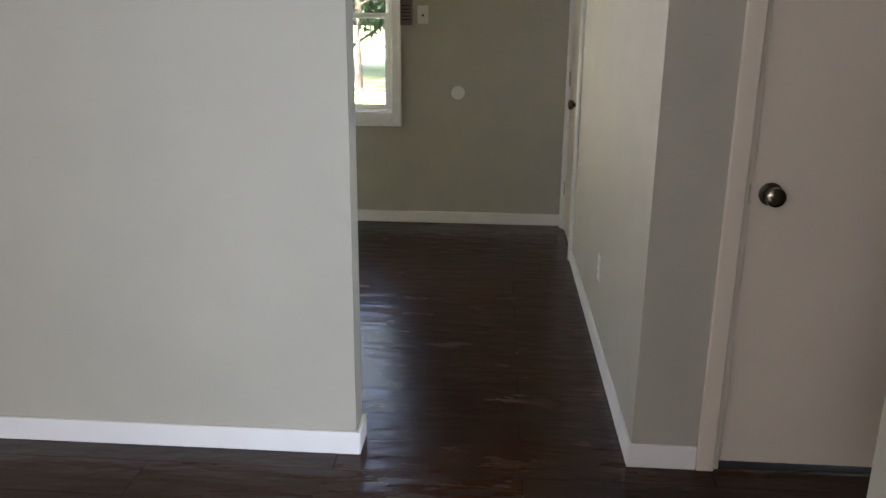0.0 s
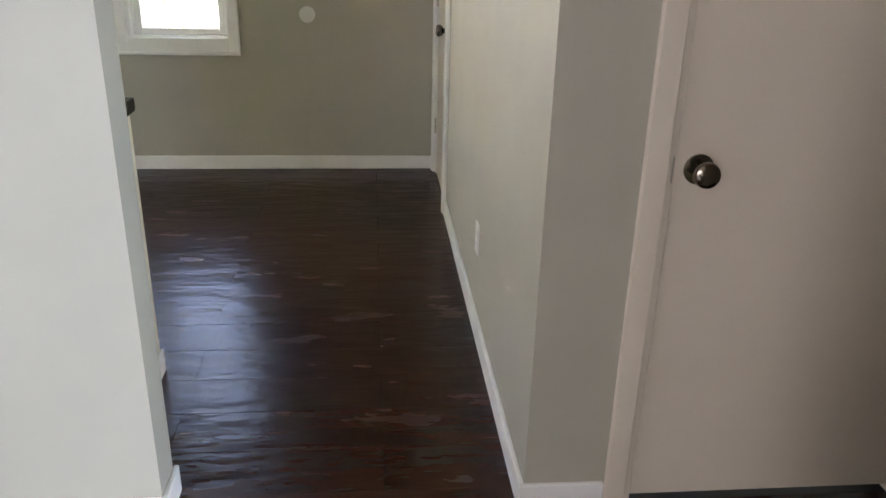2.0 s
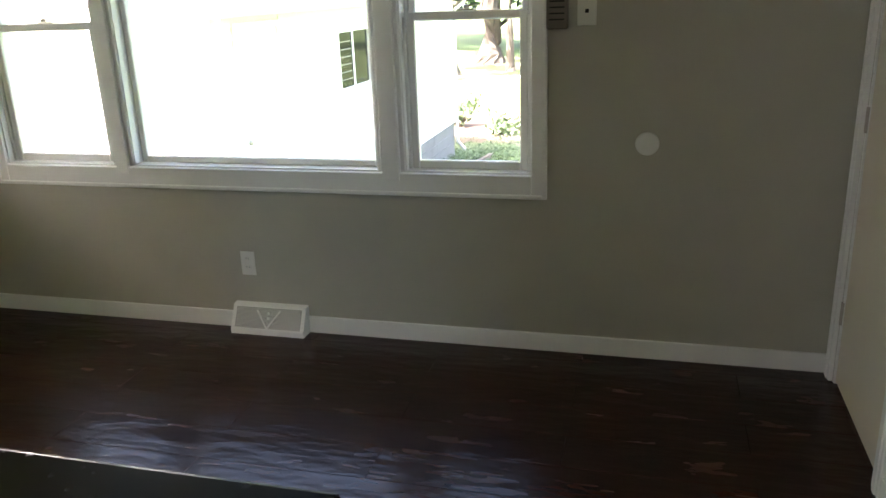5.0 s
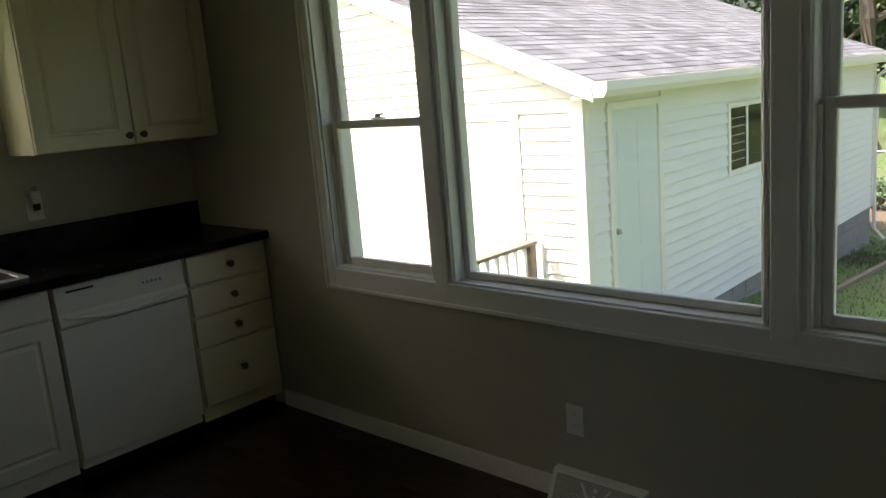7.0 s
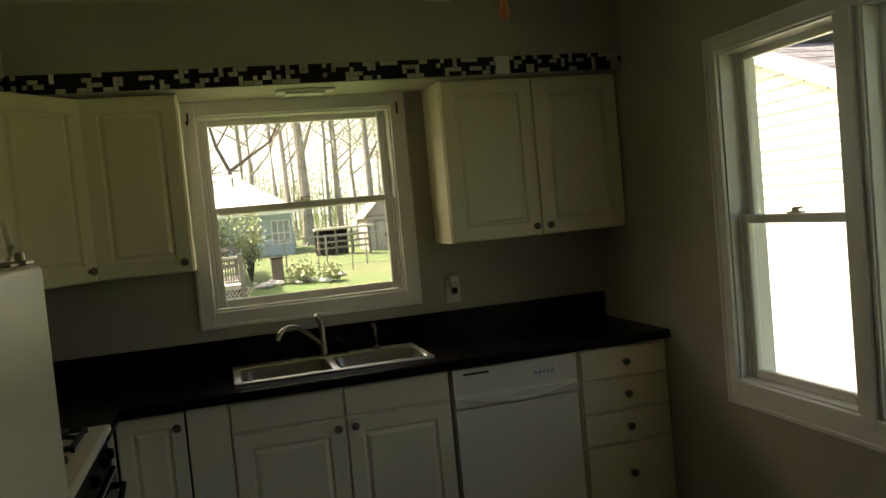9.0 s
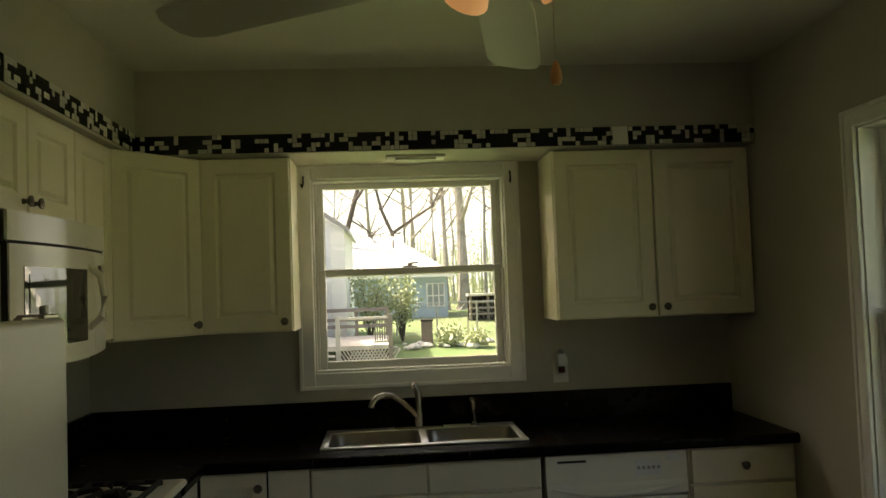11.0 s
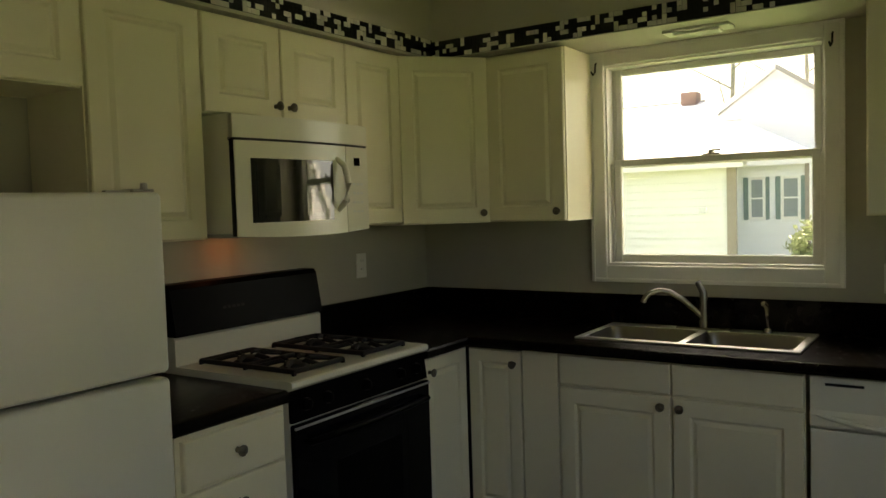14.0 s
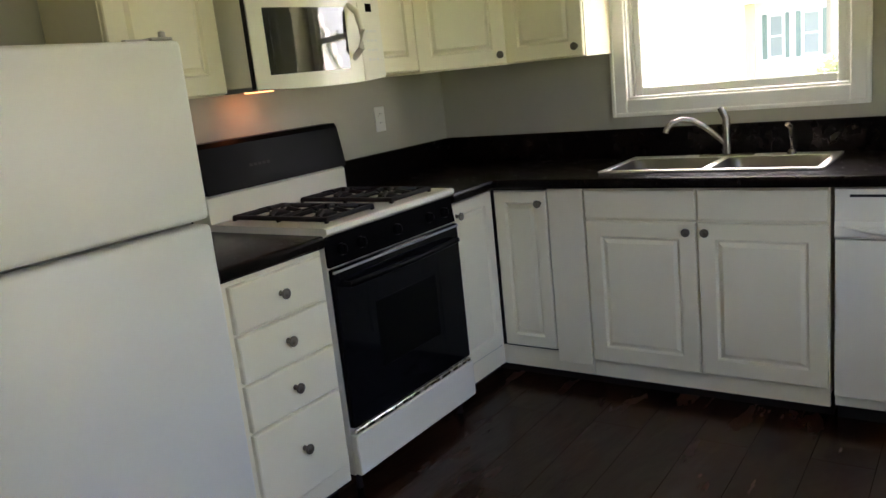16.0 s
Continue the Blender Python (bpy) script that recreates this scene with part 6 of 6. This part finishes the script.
tree("tree", -8.75, 36.5, 15, 0.42, 12, 4200, "dark-trunked tree with spring leaves", M_LEAF, 0.4, 0.22, 0.32)
tree("tree", -6.7, 40.0, 12, 0.2, 13, 3000, "thin straight tree with sparse leaves", M_LEAF, 0.4, 0.2, 0.35)
for i, (tx, ty, th) in enumerate([(-5.0, 53.0, 13), (-10.5, 56.0, 15), (-14.5, 52.0, 14), (-1.0, 56.0, 14), (-18.0, 60.0, 15), (4.0, 60.0, 15)]):
    tree("evergreen_tree", tx, ty, th, 0.3, 14 + i, 7000, "dense dark evergreen tree beyond the fence", M_PINEL, 0.5, 0.34, 0.10, "evergreens")
WOODS = [(-47, 0.2), (-50, -2.5), (-52, -7), (-48, 7.25), (-48, 8.0), (-48, 9.0), (-48, 10.35), (-50, 11.2), (-46, 12.6), (-49, 14.6), (-45, 16.5), (-54, 6.2), (-56, 8.6), (-58, 12.5), (-60, 17), (-51, 18.5), (-62, 0.5), (-64, 6.0), (-66, 10.0), (-63, 14.5), (-70, 3.0), (-70, 18)]
GIRTH = {3: 0.15, 4: 0.17, 5: 0.36, 6: 0.12}
for i, (tx, ty) in enumerate(WOODS):
    tree("bare_tree", tx, ty, 15 + (i * 37 % 7), GIRTH.get(i, 0.12 + 0.05 * (i % 3)), 40 + i, 900 if ty < 11 else 2600, "tall tree just coming into leaf", M_WOODLEAF, 0.3, 0.075, 0.3, "woods", M_WOODBARK)


def crooked_tree(name, x, y, bends, label, seed):
    """A bare tree drawn by its limbs: bends are rows of (radius, points in y and height above the ground)."""
    rnd = random.Random(seed)
    t = thing(name, pose(x, y, ground_z(x, y) - 0.1), label, "tree")
    for k, (r, pts) in enumerate(bends):
        path = [(rnd.uniform(-0.3, 0.3) * i, q[0], q[1]) for i, q in enumerate(pts)]
        bm = tube(bmesh.new(), path, [r * (1 - 0.6 * i / len(path)) for i in range(len(path))], 7)
        for i in range(14 if k else 4):
            f0 = rnd.uniform(0.5, 1.0) * (len(path) - 1)
            a4, b4 = Vector(path[int(f0)]), Vector(path[min(int(f0) + 1, len(path) - 1)])
            o = a4.lerp(b4, f0 - int(f0))
            e = o + Vector((rnd.uniform(-0.5, 0.5), rnd.uniform(-1, 1), rnd.uniform(0.0, 1.2))) * rnd.uniform(0.5, 1.3)
            tube(bm, [o, o.lerp(e, 0.5) + Vector((0, 0.08, -0.06)), e], [0.035, 0.022, 0.008], 4)
        part("limb" if k else "trunk", bm, M_BARK, t)
    return t


crooked_tree("crooked_tree", -47.5, 4.8, [(0.2, [(0, 0), (0.05, 3.0), (0, 4.9)]), (0.11, [(0, 4.8), (-0.6, 6.2), (-0.9, 7.6), (-0.5, 9.2), (-1.0, 11)]), (0.10, [(0, 4.8), (1.2, 5.6), (2.4, 6.3), (2.9, 7.3), (4.0, 8.4)]), (0.06, [(-0.6, 6.2), (0.3, 7.6), (1.2, 8.6)])], "bare forked tree behind the pale hipped roof", 5)
crooked_tree("crooked_tree", -41.0, 2.2, [(0.2, [(-0.6, 0), (-0.15, 2.8), (0.15, 4.3), (0.6, 6.0), (1.0, 7.6)]), (0.09, [(0.55, 5.9), (1.5, 7.2), (2.6, 8.4)]), (0.08, [(0.9, 7.4), (0.7, 9.0), (1.1, 10.5)]), (0.05, [(0.3, 5.2), (1.3, 4.5), (1.6, 3.9)])], "bare leaning tree beside the white house", 6)


# thicket that closes the view beyond the lawns
vs, fs = [], []
rnd = random.Random(51)
for i in range(420):
    x, y = rnd.uniform(-84, -68), rnd.uniform(-35, 50)
    h, r, lean = rnd.uniform(4, 9), rnd.uniform(0.05, 0.14), rnd.uniform(-0.6, 0.6)
    z = ground_z(x, y) - 0.2
    b0 = len(vs)
    vs += [(x, y - r, z), (x, y + r, z), (x, y + lean, z + h)]
    fs.append((b0, b0 + 1, b0 + 2))
    for k in range(60):
        hh = h * rnd.uniform(0.05, 0.95) if k % 3 else rnd.uniform(0.0, 2.5)
        o = Vector((x + rnd.gauss(0, 0.6), y + rnd.gauss(0, 1.1), z + hh))
        u = Vector((rnd.gauss(0, 0.4), rnd.gauss(0, 1), rnd.gauss(0, 1))).normalized() * rnd.uniform(0.06, 0.2)
        w = u.orthogonal().normalized() * 0.07
        b0 = len(vs)
        vs += [tuple(q) for q in (o - u, o + w, o + u, o - w)]
        fs.append((b0, b0 + 1, b0 + 2, b0 + 3))
me = bpy.data.meshes.new("far_woods")
me.from_pydata(vs, [], fs)
me.materials.append(M_WOODLEAF)
tagged(new("far_woods", me), "pale budding thicket beyond the lawns", "woods", kind="stuff")


bm = bmesh.new()
prism(bm, [(-150, -120), (-149, -120), (-149, 160), (-150, 160)], -8.0, 75.0, "z")
solo("backdrop", bm, glow_mat("hazy_sky", (0.8, 0.8, 0.78), (1.0, 0.99, 0.95), 0.45), "bright hazy sky low beyond the woods", "sky", "structure")


def bush(name, x, y, r, h, seed, n, material, label):
    rnd = random.Random(seed)
    t = thing(name, pose(x, y, ground_z(x, y)), label, "shrub")
    bm = bmesh.new()
    ends = []
    for i in range(9):
        an = i * 2.4
        e = Vector((math.cos(an) * r * rnd.uniform(0.3, 0.9), math.sin(an) * r * rnd.uniform(0.3, 0.9), h * rnd.uniform(0.5, 1)))
        tube(bm, [(0, 0, -0.05), e * 0.5, e], [0.03, 0.02, 0.005], 5)
        ends += [e, e * 0.7]
    part("stems", bm, M_BARK, t)
    vs, fs = [], []
    for i in range(n):
        o = rnd.choice(ends) + Vector((rnd.gauss(0, 1), rnd.gauss(0, 1), rnd.gauss(0, 1))) * r * 0.25
        u = Vector((rnd.gauss(0, 1), rnd.gauss(0, 1), rnd.gauss(0, 1))).normalized() * 0.07
        w = u.orthogonal().normalized() * 0.035
        b0 = len(vs)
        vs += [o - u, o + w, o + u, o - w]
        fs.append((b0, b0 + 1, b0 + 2, b0 + 3))
    me = bpy.data.meshes.new("foliage")
    me.from_pydata([tuple(v3) for v3 in vs], [], fs)
    me.materials.append(material)
    o2 = new("foliage", me)
    o2.parent = t
    tagged(o2, kind="stuff")
    return t


for bx, by, br, bh, bn2, bl in ((-26.5, 4.75, 0.7, 2.0, 900, "tall pale-leaved shrub behind the stony bed"), (-27.0, 3.7, 0.8, 2.1, 1000, "tall pale-leaved shrub by the deck"), (-24.3, 6.1, 0.45, 0.5, 500, "low leafy plant in the stony bed"), (-23.8, 6.9, 0.4, 0.35, 400, "low leafy plant in the stony bed"), (-17.5, 2.5, 0.3, 1.45, 700, "slim green shrub against the white house")):
    bush("shrub", bx, by, br, bh, int(bx * -10), bn2, M_WOODLEAF, bl)
for i, (bx, by, bh) in enumerate([(-7.3, 22.6, 0.5), (-5.1, 23.4, 0.8), (-3.7, 22.2, 0.45), (-1.0, 23.1, 0.6)]):
    bush("shrub", bx, by, 0.5, bh, 60 + i, 420, M_COVER, "low leafy plant along the wire fence")
# bare soil before the fence, with an uneven edge
bm = bmesh.new()
rows = []
rnd = random.Random(31)
for i in range(25):
    x = -9.0 + i * 0.75
    e0, e1 = 20.6 + rnd.uniform(-0.7, 0.7), 27.6 + rnd.uniform(-0.8, 0.8)
    rows.append([bm.verts.new((x, e0 + (e1 - e0) * k / 4, ground_z(x, e0 + (e1 - e0) * k / 4) + (0.065 if 0 < k < 4 else -0.03))) for k in range(5)])
for a, b in zip(rows, rows[1:]):
    for k in range(4):
        bm.faces.new((a[k], b[k], b[k + 1], a[k + 1]))
solo("bare_soil", bm, M_SOIL, "bare brown soil strewn with leaf litter", "soil", "structure", True)
# low ground cover between lawn and soil
vs, fs = [], []
rnd = random.Random(23)
for i in range(9000):
    x, y = rnd.uniform(-7.0, 2.0), min(rnd.gauss(19.6, 1.0), 22.0)
    z = ground_z(x, y) + abs(rnd.gauss(0, 0.11)) * (0.6 + 0.4 * math.sin(x * 2.1 + y))
    u = Vector((rnd.gauss(0, 1), rnd.gauss(0, 1), rnd.gauss(0, 0.5))).normalized() * rnd.uniform(0.025, 0.045)
    w = u.orthogonal().normalized() * 0.02
    o = Vector((x, y, z))
    b0 = len(vs)
    vs += [tuple(q) for q in (o - u, o + w, o + u, o - w)]
    fs.append((b0, b0 + 1, b0 + 2, b0 + 3))
me = bpy.data.meshes.new("ground_cover")
me.from_pydata(vs, [], fs)
me.materials.append(M_COVER)
tagged(new("ground_cover", me), "low leafy ground cover beyond the lawn", "plants", kind="stuff")
# grass tufts on the lawn outside the wide window
vs, fs = [], []
rnd = random.Random(21)
for i in range(26000):
    x, y = rnd.uniform(-6.0, 1.5), rnd.uniform(11.0, 24.0)
    z = ground_z(x, y)
    an, hh = rnd.uniform(0, 6.28), rnd.uniform(0.025, 0.07)
    dx, dy = math.cos(an) * 0.012, math.sin(an) * 0.012
    lx, ly = rnd.gauss(0, 0.03), rnd.gauss(0, 0.03)
    b0 = len(vs)
    vs += [(x - dx, y - dy, z - 0.02), (x + dx, y + dy, z - 0.02), (x + lx, y + ly, z + hh)]
    fs.append((b0, b0 + 1, b0 + 2))
me = bpy.data.meshes.new("grass")
me.from_pydata(vs, [], fs)
me.materials.append(M_BLADEGR)
tagged(new("grass", me), "short spring grass on the lawn", "grass", kind="stuff")

# ---- floor planks: rows along x, every second row half a plank off ----
fl = thing("floor", pose(0, 0, 0), "dark hand-scraped wood plank floor", "floor", kind="structure")
PW, PL = 0.195, 1.22
cache = {}


def plank_mesh(w, length):
    key = (round(w, 3), round(length, 3))
    if key not in cache:
        bm = bmesh.new()
        a, t = 0.0012, 0.0014
        top = [bm.verts.new(q) for q in ((a, a, 0), (length - a, a, 0), (length - a, w - a, 0), (a, w - a, 0))]
        low = [bm.verts.new(q) for q in ((0.0004, 0.0004, -t), (length - 0.0004, 0.0004, -t), (length - 0.0004, w - 0.0004, -t), (0.0004, w - 0.0004, -t))]
        bot = [bm.verts.new(q) for q in ((0.0004, 0.0004, -0.011), (length - 0.0004, 0.0004, -0.011), (length - 0.0004, w - 0.0004, -0.011), (0.0004, w - 0.0004, -0.011))]
        bm.faces.new(top)
        for r0, r1 in ((top, low), (low, bot)):
            for k in range(4):
                bm.faces.new((r0[k], r0[(k + 1) % 4], r1[(k + 1) % 4], r1[k]))
        cache[key] = finish("plank", bm, M_FLOOR)
    return cache[key]


row = 0
y = 3.584 - PW * 36
while y < YW:
    off = -0.23 + (0.0 if row % 2 else PL / 2)
    x = off - PL * math.ceil((off - LX0) / PL)
    xmax = LX1 if y < YL + 0.05 else XR + 0.05
    while x < xmax:
        a, b = max(x, LX0), min(x + PL, xmax)
        if b - a > 0.05 and y + PW > LY0:
            ob = new("plank", plank_mesh(PW, b - a))
            ob.parent = fl
            ob.location = (a, y, 0)
        x += PL
    y += PW
    row += 1
